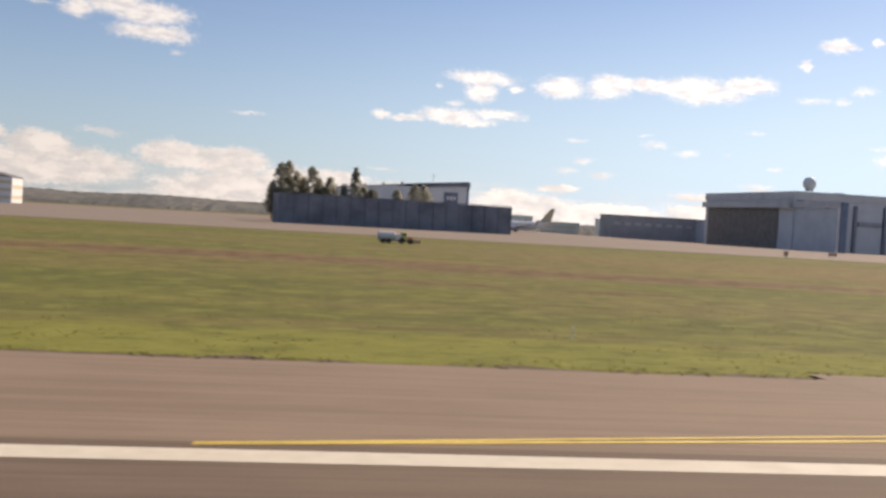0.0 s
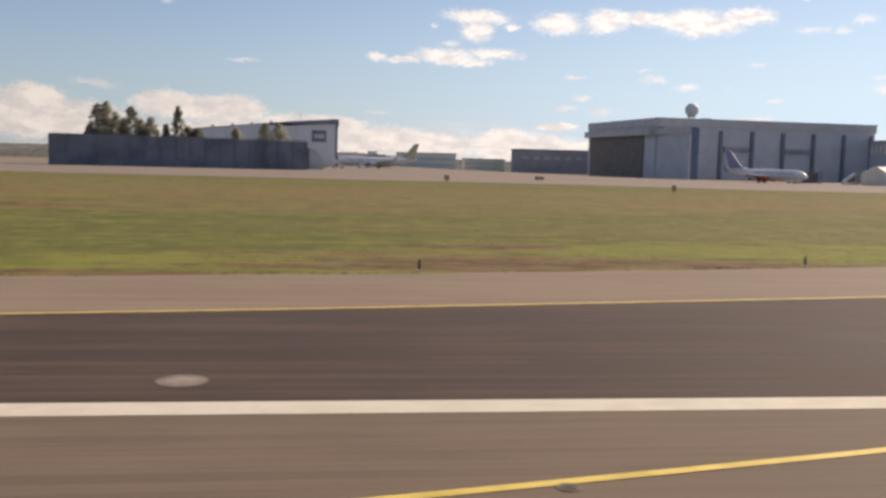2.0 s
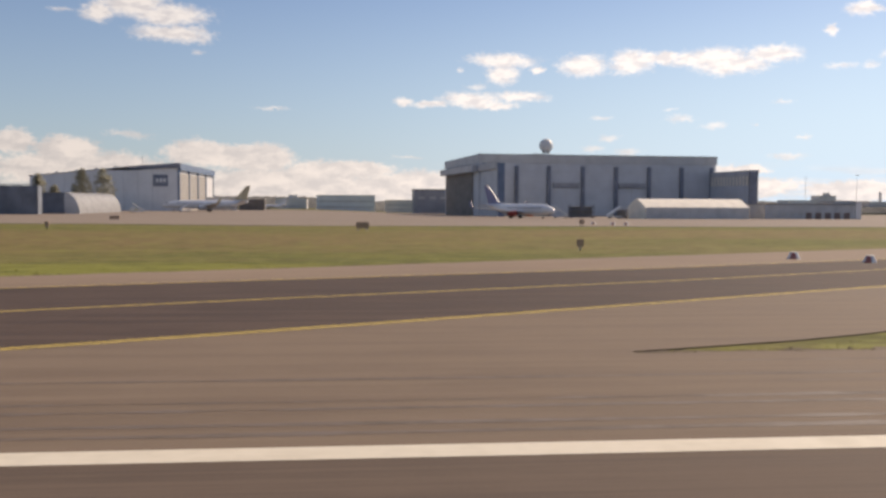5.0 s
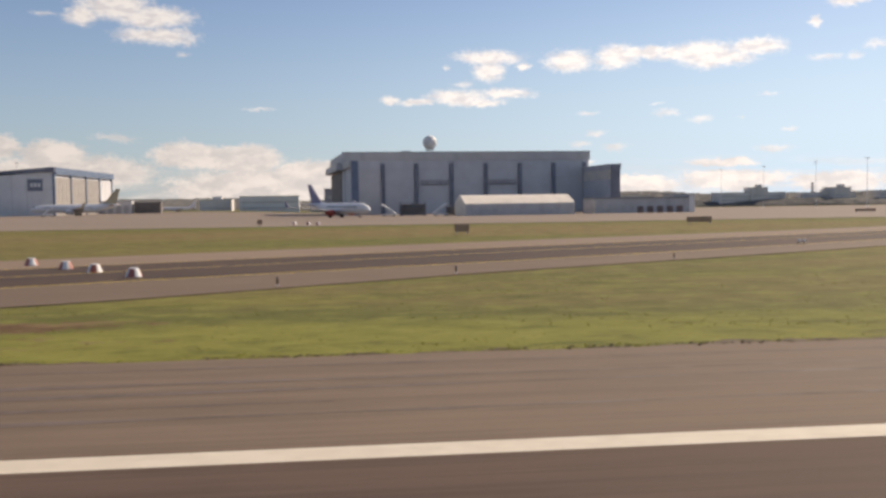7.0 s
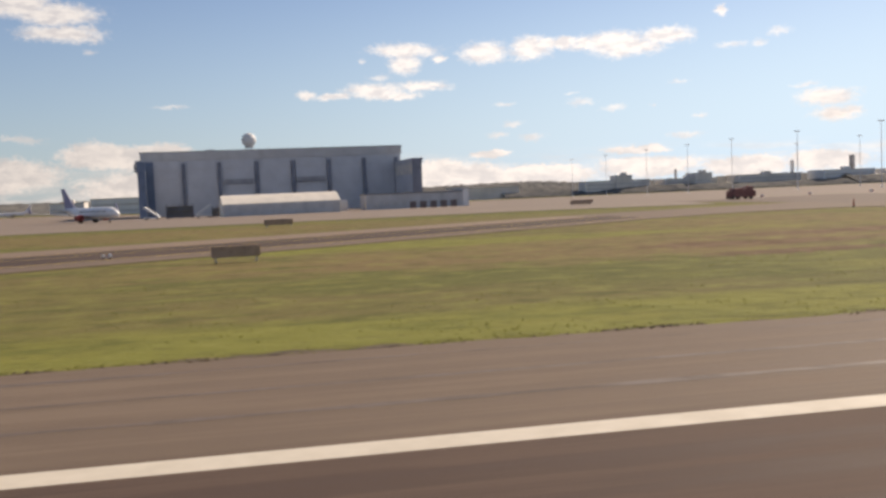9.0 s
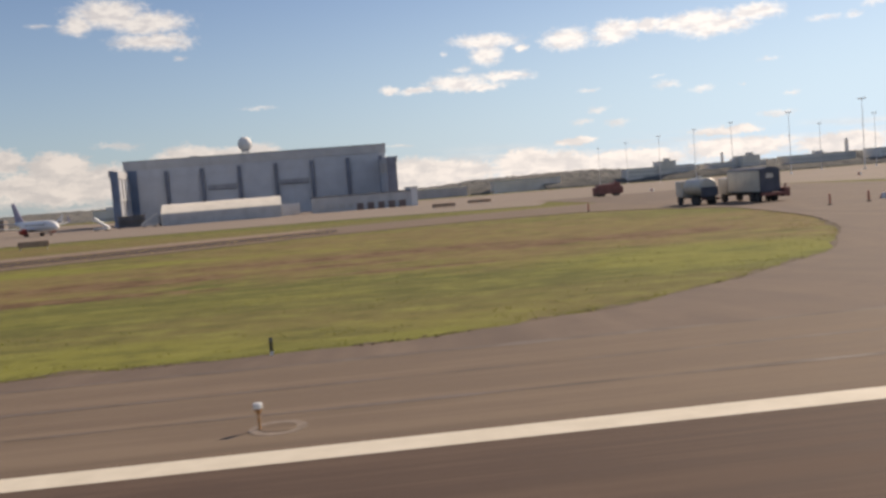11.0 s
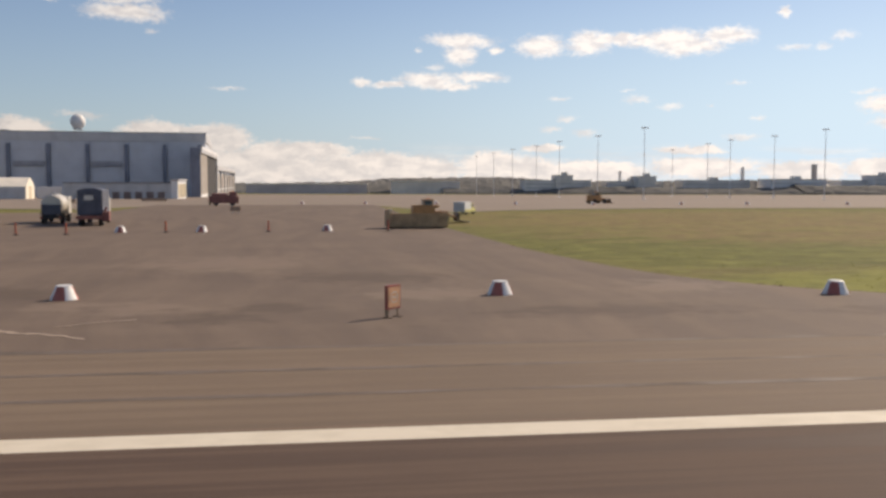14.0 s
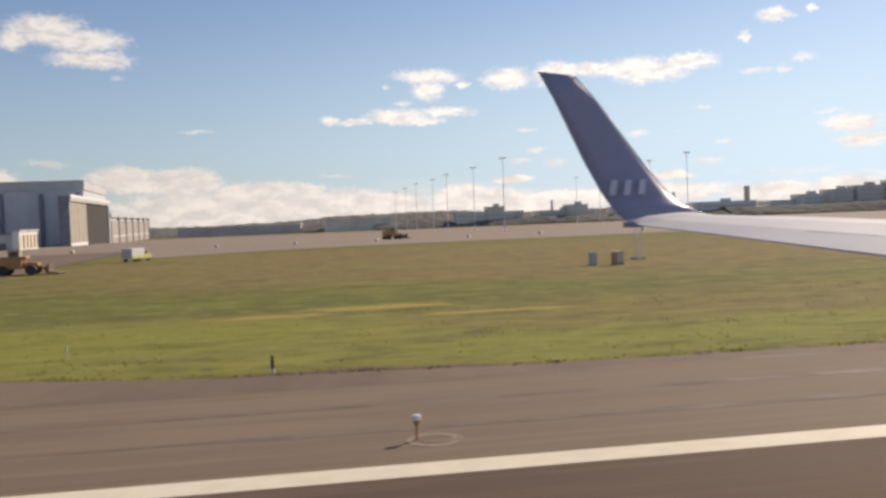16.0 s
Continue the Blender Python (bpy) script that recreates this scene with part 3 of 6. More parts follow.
def build_ground():
    xs = [-3500, -2500, -1500, -900, -600, -400] + steps(-300, 120, 20) + steps(130, 260, 10)[0:] + steps(275, 700, 20)[1:] + [800, 1000, 1300, 1800, 2600, 3500]
    ys = [-3000, -1500, -600, -200, -60, -45, -13, 0] + [lie(y) for y in steps(15, 52, 3)] + steps(60, 135, 12) + steps(142, 240, 8) + steps(260, 700, 22) + [800, 1000, 1290, 1500, 2200, 3500]
    verts = [(x, y, tz(x, y) - 0.05) for x in xs for y in ys]
    k = len(ys)
    faces = [(i * k + j, (i + 1) * k + j, (i + 1) * k + j + 1, i * k + j + 1) for i in range(len(xs) - 1) for j in range(k - 1)]
    me = bpy.data.meshes.new("ground")
    me.from_pydata(verts, [], faces)
    me.materials.append(GRASS)
    tagged(new("ground", me), "mown airfield grass with dry brown patches", "grass", "", "structure")
    sheet("runway", steps(-1500, 3000, 50), lambda x: -45, flat(18.9), 20, 0.0, RUNWAY, "brownish grey asphalt runway with worn streaks")
    sheet("road_shoulder", steps(-1500, 16, 4), flat(18.9), flat(29.3), 3, 0.0, EXIT, "pale asphalt shoulder beside the runway", ragged=0.35)
    sheet("road_exit", steps(16, 188, 2), flat(18.9), G1, 24, 0.0, SHOULDER, "asphalt exit taxiway leaving the runway", ragged=0.35)
    sheet("road_shoulder", steps(188, 335, 1), flat(18.9), NEAR, 5, 0.0, SHOULDER, "pale asphalt shoulder beside the runway", ragged=0.35)
    sheet("road_shoulder", steps(335, 480, 5), flat(18.9), flat(27.4), 5, 0.0, SHOULDER, "pale asphalt shoulder beside the runway")
    sheet("road_shoulder", steps(480, 3000, 50), flat(18.9), NEAR_B, 6, 0.0, SHOULDER, "pale asphalt shoulder beside the runway")
    sheet("road_link", steps(335, 387, 1), flat(27.4), NEAR, 30, 0.0, LINK, "rounded corner of the closed brownish asphalt link", ragged=0.35)
    sheet("road_link", steps(387, 431.2, 4), flat(27.4), flat(202), 70, 0.0, LINK, "closed brownish asphalt link between runway and apron")
    sheet("road_link", steps(431.2, 480, 0.6), flat(27.4), NEAR_B, 34, 0.0, LINK, "rounded corner of the closed brownish asphalt link", ragged=0.3)
    # brown dried verge along the paving
    for a, b, edge in ((-60, 16, flat(29.3)), (188, 386, NEAR), (434, 540, NEAR_B)):
        hem = lambda x, edge=edge: edge(x) + 0.45 + 1.1 * max(-0.32, noise.noise((x * 0.12, 11.0, 0)) + 0.7 * noise.noise((x * 0.7, 5.0, 0)) + 0.4 * noise.noise((x * 2.1, 8.0, 0)))
        sheet("trim_verge", steps(a, b, 0.5), lambda x, edge=edge: edge(x) - 0.5, hem, 2, -0.035, VERGE, "dried brown verge of the grass", skirt=0)
    sheet("road_taxiway", steps(188, 387, 3), TRI, G1, 24, 0.0, SHOULDER, "asphalt taxiway between grass islands", ragged=0.3)
    sheet("pavement_apron", steps(-1500, -300, 100) + steps(-280, 120, 20) + steps(130, 260, 10) + steps(270, 700, 10) + steps(750, 1600, 50), APRON_LO, flat(760), 40, 0.0, APRON, "wide pale concrete apron in front of the hangars")
    # paler outer margin of the exit taxiway
    outer = lambda x: max(YELLOW_A(x) + 0.04, (22.9 + 0.03 * (x - 15)) if x < 40 else 0.0) + 0.02
    sheet("road_margin", steps(16, 188, 2), outer, G1, 6, 0.005, EXIT, "pale outer margin of the exit taxiway", skirt=0, ragged=0.35)
    sheet("road_margin", steps(188, 345, 3)[:-1], outer, G1, 6, 0.005, EXIT, "pale outer margin of the exit taxiway", skirt=0, ragged=0.3)
    # darker resurfaced strip of the exit taxiway
    sheet("road_resurfaced", steps(15.7, 139, 2), flat(18.42), YELLOW_A, 20, 0.005, FRESH, "dark resurfaced asphalt of the exit taxiway", skirt=0)
    sheet("road_resurfaced", steps(139, 345, 2), YELLOW_C, YELLOW_A, 20, 0.005, FRESH, "dark resurfaced asphalt of the exit taxiway", skirt=0)
    sheet("road_resurfaced", steps(15.7, 40, 1), lambda x: YELLOW_A(x) + 0.02, lambda x: max(YELLOW_A(x) + 0.04, 22.9 + 0.03 * (x - 15)), 2, 0.005, FRESH, "dark resurfaced asphalt of the exit taxiway", skirt=0)
    sheet("road_resurfaced", steps(36, 66, 2), lambda x: BAND(x), YELLOW_A, 4, 0.0065, HALFWORN, "slightly paler upper band of the resurfaced strip", skirt=0)
    sheet("road_darkened", steps(196, 216, 1) + steps(220, 1500, 8), lambda x: max(-40.0, 17.0 - 2.9 * (x - 196)), flat(17.44), 16, 0.009, WORN, "runway asphalt darkened by tyre rubber", skirt=0)
    sheet("road_darkened", steps(129.9, 131.1, 0.1) + steps(132, 216, 2), flat(-40), lambda x: min(17.44, 11.5 + 10.0 * (x - 129.9)), 16, 0.004, HALFWORN, "runway asphalt greyed by tyre rubber", skirt=0)
    # skid marks and scrapes
    for (x0, y0), (x1, y1), w, mat, label in (((36.4, 17.15), (39.9, 15.8), 0.07, SKID, "faint skid mark"), ((39.4, 17.2), (41.2, 15.0), 0.07, SKID, "faint skid mark"), ((42.0, 17.1), (43.4, 16.3), 0.06, SKID, "faint skid mark"),
                                              ((406.4, 31.9), (408.4, 31.2), 0.24, PALE, "pale scrape in the asphalt"), ((408.3, 31.1), (410.9, 29.6), 0.15, PALE, "pale scrape in the asphalt"), ((409.4, 32.1), (411.6, 33.5), 0.10, PALE, "pale scrape in the asphalt"), ((117.2, 23.9), (118.6, 23.7), 0.16, PALE, "pale scrape in the asphalt"), ((128.4, 26.6), (129.2, 26.7), 0.10, PALE, "pale scrape in the asphalt")):
        bow = lambda x: y0 + (y1 - y0) * (x - x0) / (x1 - x0) + 0.25 * math.sin(math.pi * (x - x0) / (x1 - x0))
        sheet("trim_mark", steps(x0, x1, 0.1), lambda x: bow(x) - w * (0.7 + 1.2 * noise.noise((x * 2.6, 7, 0))), lambda x: bow(x) + w * (0.8 + 1.4 * noise.noise((x * 3, 1, 0))), 1, 0.014, mat, label, skirt=0)
    # sealed joints along the shoulder
    for k, (a, b, y) in enumerate(((190, 520, 24.2), (190, 520, 27.4), (200, 520, 21.4), (142, 215, 20.4), (148, 230, 21.6), (158, 240, 22.7), (137, 190, 19.5), (166, 260, 25.3))):
        sway = lambda x, y=y, k=k: y + 0.35 * noise.noise((x * 0.02, k * 3.1, 0))
        wide = lambda x, k=k: 0.13 + 0.20 * noise.noise((x * 0.05, k * 7.7, 2)) + 0.12 * noise.noise((x * 0.6, k * 2.3, 5))
        sheet("trim_seam", steps(a, b, 0.5), lambda x: sway(x) - max(0.004, wide(x)), lambda x: sway(x) + max(0.004, wide(x)), 1, 0.004, RUBBER, "dark sealed joint in the asphalt", skirt=0)
    # painted lines
    sheet("trim_edge_line", steps(-1500, 3000, 10), flat(17.45), flat(18.35), 1, 0.007, WHITE_LINE, "broad white runway edge line", skirt=0, ragged=0.02)

    def line(f, a, b, width, lift, label):
        sheet("trim_yellow_line", steps(a, b, 1.5), lambda x: f(x) - width / 2, lambda x: f(x) + width / 2, 1, lift, YELLOW_LINE, label, skirt=0)

    line(YELLOW_A, -2, 345, 0.20, 0.011, "yellow taxiway edge line")
    line(lambda x: YELLOW_A(x) + min(0.45, 0.06 + 0.03 * (x + 2)), -2, 62, 0.15, 0.011, "yellow taxiway edge line")
    line(YELLOW_B, 62, 91.2, 0.23, 0.011, "yellow taxiway centre line")
    line(YELLOW_B, 91.2, 96.6, 0.07, 0.0058, "worn yellow taxiway centre line")
    line(YELLOW_B, 96.6, 345, 0.23, 0.011, "yellow taxiway centre line")
    line(YELLOW_C, 138.1, 345, 0.16, 0.011, "yellow double taxiway edge line")
    line(lambda x: YELLOW_C(x) + 0.38, 138.1, 345, 0.16, 0.011, "yellow double taxiway edge line")


build_ground()
# ---------------------------------------------------------------- large hangar
def big_hangar():
    h = thing("hangar", 244.1, 468.0, -2.9, 3.9, "huge grey aircraft hangar with blue pilasters and a flat roof", "hangar")
    L, D, T = 124.8, 98.0, 30.6
    part("wall", boxed(0, L, 0, D, -2, 26.6), CLADDING, h)
    part("fascia", boxed(-0.5, L + 0.5, -0.6, D + 0.5, 26.6, T), FASCIA, h, "plain grey fascia under the roof edge")
    part("roof", boxed(-0.2, L + 0.2, -0.3, D + 0.2, T, T + 0.35), ROOFING, h)
    part("coping", boxed(-0.7, L + 0.7, -0.8, -0.3, T - 0.1, T + 0.5), STEEL, h)
    marks = (0.0, 19.0, 35.6, 53.3, 70.8, 88.4, 106.0, L)
    for a, b in zip(marks, marks[1:]):
        bay = part("bay_panel", boxed(a + 1.1, b - 1.1, -0.35, 0.0, 0.6, 26.3), CLADDING, h)
        for k in range(5):
            part("sheet_joint", boxed(a + 1.1, b - 1.1, -0.42, -0.35, 4.6 + 4.4 * k, 4.72 + 4.4 * k), FASCIA, bay)
    for u in marks[1:-1]:
        part("pilaster", boxed(u - 0.8, u + 0.8, -1.5, 0, -1, 25.2), NAVY, h, "dark blue pilaster")
    part("blue_panel", boxed(1.2, 5.4, -0.7, 0, -1, 26.4), BLUE, h, "bright blue corner cladding")
    part("pilaster", boxed(L - 3.4, L - 1.6, -1.3, 0, -1, 25.2), NAVY, h, "dark blue pilaster")
    for a, b in ((37.6, 51.6), (72.2, 86.4)):
        c = part("canopy", boxed(a, b, -1.4, 0, 14.9, 17.0), CANOPYGREY, h, "grey horizontal canopy between two pilasters")
        part("soffit", boxed(a, b, -1.2, -0.4, 14.5, 14.9), NAVY, c)
        d = part("tail_door", boxed(a + 0.6, b - 0.6, -0.5, 0, 0.3, 14.4), CLADDING, h)
        part("door_leaf_joint", boxed((a + b) / 2 - 0.1, (a + b) / 2 + 0.1, -0.6, -0.5, 0.3, 14.4), FASCIA, d)
    # overhead rail and gateway on the near flank
    u0, tall, front = 1.5, 25.6, -41.0
    g = part("gate_rail", boxed(u0 - 2.4, u0, front, 0, tall - 3.2, tall), FASCIA, h, "overhead rail of the side gate")
    for k in range(5):
        y = front + 1.0 + k * 9.3
        part("rail_post", boxed(u0 - 0.8, u0 + 0.4, y - 0.6, y + 0.6, -2, tall - 3.2), FASCIA, g)
    part("brace", boxed(u0 - 0.4, u0 + 0.4, front, 0, 12.4, 13.4), FASCIA, g)
    part("low_wall", boxed(u0 - 1.0, u0 - 0.2, front + 3, -0.4, -2, 22.0), CLADDING, g)
    part("gate_canopy", boxed(u0 - 5.0, u0, 0.4, D - 2, tall - 3.4, tall), FASCIA, h, "deep canopy over the side gate")
    # brown sheet on the flank, coloured as the gateway's inner shade
    part("gate_shade_sheet", boxed(-0.5, 0.2, 14, 64, -2, tall - 3.4), UMBER, h, "dark sheet standing for the open gateway's shade")
    part("sliding_gate", boxed(u0 - 1.9, u0 - 0.9, 64, D - 4, -2, tall - 3.5), UMBER, h, "dull brown sliding gate")
    part("end_post", boxed(u0 - 1.6, u0 + 1.6, front - 1.2, front, -2, tall - 0.6), BLUE, g, "blue end cladding of the gate rail")
    # porch along the far flank, slightly splayed
    splay = lambda v: 124.2 + 4.2 * (v + 45) / 118

    def slab(v0, v1, a, b, z0, z1):
        bm = bmesh.new()
        return loft(bm, [[(splay(v) + o, v, z) for o, z in ((a, z0), (b, z0), (b, z1), (a, z1))] for v in (v0, v1)])

    porch = part("gate_canopy", slab(-45, 73, -4.2, 0.7, 20.2, 22.8), FASCIA, h, "deep grey canopy over the side gate")
    part("canopy_edge", slab(-45.2, 73.2, 0.7, 0.9, 21.6, 23.0), OFFWHITE, porch)
    part("end_post", slab(-45.8, -45, -4.2, 0.2, -2, 22.4), NAVY, h, "dark blue front cladding of the porch")
    part("low_wall", slab(-45, -0.5, -4.2, -3.8, -2, 15.6), CLADDING, h)
    for k in range(12):
        # opaque white panes: brightness of the sky behind is painted on
        part("pane", slab(-44.0 + 3.6 * k, -41.8 + 3.6 * k, -4.1, -3.9, 15.6, 20.2), TENT, porch, "white pane painted as bright sky seen through")
        part("mullion", slab(-41.8 + 3.6 * k, -40.4 + 3.6 * k, -4.25, -3.8, 15.6, 20.2), FASCIA, porch)
    gate = part("sliding_gate", slab(-44.8, 0, -0.4, 0.0, 1.8, 20.2), TAN, h, "sand coloured sliding gate")
    part("base_band", slab(-44.8, 0, -0.3, 0.1, -2, 1.8), OFFWHITE, gate)
    for k in range(3):
        part("leaf_joint", slab(-34.0 + 11 * k, -33.6 + 11 * k, 0.0, 0.08, 1.8, 20.2), FASCIA, gate)
    # near-black sheet in place of a hollow: the inside shade is its colour
    part("gate_shade_sheet", slab(0, 71, -0.5, -0.2, -2, 20.2), SHADOWY, h, "dark sheet standing for the open gateway's shade")
    part("end_post", slab(71, 73, -1.0, 0.6, -2, 20.2), FASCIA, h)
    vent = part("roof_hatch", boxed(30, 34, 8, 12, T, T + 1.1), FASCIA, h)
    part("hatch_lid", boxed(29.8, 34.2, 7.8, 12.2, T + 1.1, T + 1.3), STEEL, vent)


def back_annex():
    a = thing("workshop_hall", 366.0, 560, -3.4, 1.28, "lower grey workshop hall with sliding doors behind the hangar", "hall")
    part("wall", boxed(-60, 0, 0, 200, -1, 14.5), CLADDING, a)
    part("roof", boxed(-60.5, 1.2, -0.4, 200.5, 14.5, 17.0), FASCIA, a)
    for k in range(6):
        y = 4 + k * 32
        d = part("sliding_door", boxed(0, 0.6, y, y + 26, -1, 12.5), BEIGE if k % 2 == 0 else TAN, a)
        part("door_band", boxed(0.6, 0.8, y, y + 26, 3.2, 3.8), OFFWHITE, d)
        part("door_post", boxed(-0.2, 1.1, y + 26.4, y + 28.6, -1, 14.4), NAVY, a)
    b = thing("service_building", 231.0, 738, -6.0, 0, "low grey service building beside the hangar", "building")
    part("wall", boxed(0, 90, 0, 30, -1, 19), plain("grey rendered wall", (0.33, 0.33, 0.34, 1), 0.8, 0, 0.15, 0.1, 0.2), b)
    part("roof", boxed(-0.5, 90.5, -0.5, 30.5, 19, 19.8), ROOFING, b)
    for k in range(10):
        part("window", boxed(3 + k * 8.6, 8 + k * 8.6, -0.15, 0, 12, 14), HAZEGLASS, b)


def radar():
    r = thing("radar_tower", 294.0, 546.0, 27.9, 0, "white radome ball on a short steel lattice on the hangar roof", "radome")
    part("radome", lathe([(max(0.05, 4.0 * math.sin(math.pi * k / 16)), 9.2 - 4.0 * math.cos(math.pi * k / 16)) for k in range(17)], 32), plain("radome shell", (0.72, 0.70, 0.67, 1), 0.6, 0, 0.1), r, "round radome shell", smooth=True)
    part("base_ring", lathe([(2.2, 4.9), (2.5, 5.0), (2.5, 5.6), (2.2, 5.7)], 24), STEEL, r)
    for k in range(4):
        a = math.pi / 4 + k * math.pi / 2
        part("leg", tubed((2.4 * math.cos(a), 2.4 * math.sin(a), 0), (1.9 * math.cos(a), 1.9 * math.sin(a), 5.0), 0.2), STEEL, r)
        c = a + math.pi / 2
        part("brace", tubed((2.4 * math.cos(a), 2.4 * math.sin(a), 0.2), (2.0 * math.cos(c), 2.0 * math.sin(c), 4.6), 0.1), STEEL, r)


# ---------------------------------------------------------------- white hangar with blue eaves
def white_hangar():
    h = thing("hangar", 84.3, 548.3, -1.9, 0, "white hangar with a sloping roof and blue eaves", "hangar")
    roof = [(-80.4, 19.7), (-45, 23.3), (-27, 25.1), (0, 27.2)]
    part("wall", prism([(-80.4, -2)] + [(x, z - 2.4 if x > -28 else z - 0.4) for x, z in roof] + [(0, -2)], 0, 138), OFFWHITE, h)
    part("eave_trim", prism([(-27, 25.1), (0, 27.2), (1.6, 27.0), (1.6, 23.2), (-27, 23.6)], 0.4, 139), BLUE, h, "blue metal eaves and roof edge")
    # front of the blue trim: its shaded look is put into the colour
    part("gable_trim", prism([(-27, 25.1), (0, 27.2), (1.4, 27.0), (1.4, 24.4), (-27, 23.8)], -1.2, 0.4), NAVY, h, "blue metal trim along the gable with its shade painted in")
    part("roof", prism([(-81, 19.7), (-45, 23.35), (-27, 25.15), (-27, 24.6), (-45, 22.8), (-81, 19.1)], -0.5, 138.5), FASCIA, h)
    for k in range(9):
        part("sheet_joint", boxed(-78 + 8 * k, -77.8 + 8 * k, -0.06, 0, -2, 17.5 + 0.8 * k), GREYWALL, h)
    s = part("sign_panel", boxed(-13.5, -5.5, -0.35, 0, 14.0, 20.6), NAVY, h, "square dark blue sign with pale bars")
    for k in range(3):
        part("sign_bar", boxed(-12.0 + 2.0 * k, -10.6 + 2.0 * k, -0.45, -0.35, 16.2, 18.4), OFFWHITE, s)
    for k, y in enumerate((0.6, 34, 68, 102, 136)):
        part("post", boxed(-0.2, 1.0, y - 0.8, y + 0.8, -2, 23.4), BLUE, h)
        if k < 4:
            d = part("gate_leaf", boxed(0, 0.5, y + 1.2, y + 32, -2, 21.5), BEIGE if k < 3 else OFFWHITE, h)
            for j in range(3):
                part("leaf_joint", boxed(0.5, 0.65, y + 8 + 8 * j, y + 8.3 + 8 * j, -2, 21.5), FASCIA, d)
    for k in range(4):
        v = part("roof_vent", lathe([(0.9, 0), (0.9, 1.2), (1.2, 1.3), (0.2, 1.9)], 12), STEEL, h)
        v.location = (-70 + 11 * k, 14, 20.6 + 1.1 * k)
    mast = part("flag_mast", tubed((-20, 3, 24), (-20, 3, 31), 0.12), STEEL, h)
    part("yard", tubed((-21.2, 3, 29.4), (-18.8, 3, 29.4), 0.07), STEEL, mast)


def dark_wall():
    w = thing("blast_wall", -14.0, 332.1, -1.0, math.degrees(math.atan2(16.1, 84.4)), "long dark slate-coloured boarded wall", "wall")
    k = 17
    for i in range(k):
        a, b = 86.0 * i / k, 86.0 * (i + 1) / k
        top = 10.7 - 0.35 * i / k + random.uniform(-0.05, 0.05)
        part("wall_panel", boxed(a + 0.03, b - 0.03, random.uniform(0, 0.06), 0.5, -1, top), SLATE, w)
    part("capping", boxed(-0.1, 86.1, -0.15, 0.6, 10.62, 10.8), SLATE, w)
    part("return_panel", boxed(-0.3, 0.2, 0, 14, -1, 10.6), SLATE, w)
    part("return_panel", boxed(85.8, 86.3, 0, 12, -1, 10.3), SLATE, w)
    for i in range(18):
        part("post", boxed(86.0 * i / k - 0.16, 86.0 * i / k + 0.16, -0.25, 0, -1, 10.2), SLATE, w)
    b = thing("shed", 66.0, 378, -1.0, 2, "small dark shed with a pale end wall behind the boarded wall", "shed")
    bow = [(5.2 + 5.4 * math.cos(a), 8.0 * math.sin(a)) for a in (math.pi / 2 * k / 8 for k in range(9))]
    part("wall", boxed(-26, 5.2, 0, 80, -1, 8.0), SLATE, b)
    part("rounded_end", prism([(5.2, -1), (10.6, -1)] + bow, 0.3, 79.7), FABRIC, b, "grey rounded fabric end")
    part("front_hoop", prism([(5.2, -1), (10.9, -1)] + [(5.2 + (x - 5.2) * 1.05, z * 1.03) for x, z in bow], -0.1, 0.3), GREYWALL, b)
    part("roof", boxed(-26.4, 5.4, -0.4, 80.4, 8.0, 8.3), ROOFING, b)


def tent_hall():
    t = thing("tent_hall", 284.8, 329.5, -1.35, 5.6, "long white fabric storage tent with a rounded roof", "tent")
    W, L, wall, top = 16.0, 40.2, 4.2, 7.2
    ring = [(0, -0.3), (0, wall)]
    ring += [(W * k / 12, wall + (top - wall) * (1 - abs(1 - k / 6) ** 1.25)) for k in range(1, 12)]
    ring += [(W, wall), (W, -0.3)]
    bm = bmesh.new()
    loft(bm, [[(x, y, z) for y, z in ring] for x in np.linspace(0, L, 17)])
    part("membrane", bm, TENT, t)
    part("side_wall", boxed(0.2, L - 0.2, -0.12, 0.0, -0.3, 3.9), GREYWALL, t, "grey lower side wall")
    for k in range(9):
        bm = bmesh.new()
        x = L * k / 8
        rr = [(y, z + 0.05) for y, z in ring]
        loft(bm, [[(x - 0.12, y, z) for y, z in rr], [(x + 0.12, y, z) for y, z in rr]])
        part("arch_rib", bm, TENT, t)
    part("gable_door", boxed(L + 0.02, L + 0.15, 5.4, 10.4, -0.3, 4.2), CREAM, t, "cream roller door in the gable")
    part("gable_frame", boxed(L + 0.02, L + 0.1, 5.0, 5.4, -0.3, 4.6), GREYWALL, t)
    part("gable_frame", boxed(L + 0.02, L + 0.1, 10.4, 10.8, -0.3, 4.6), GREYWALL, t)


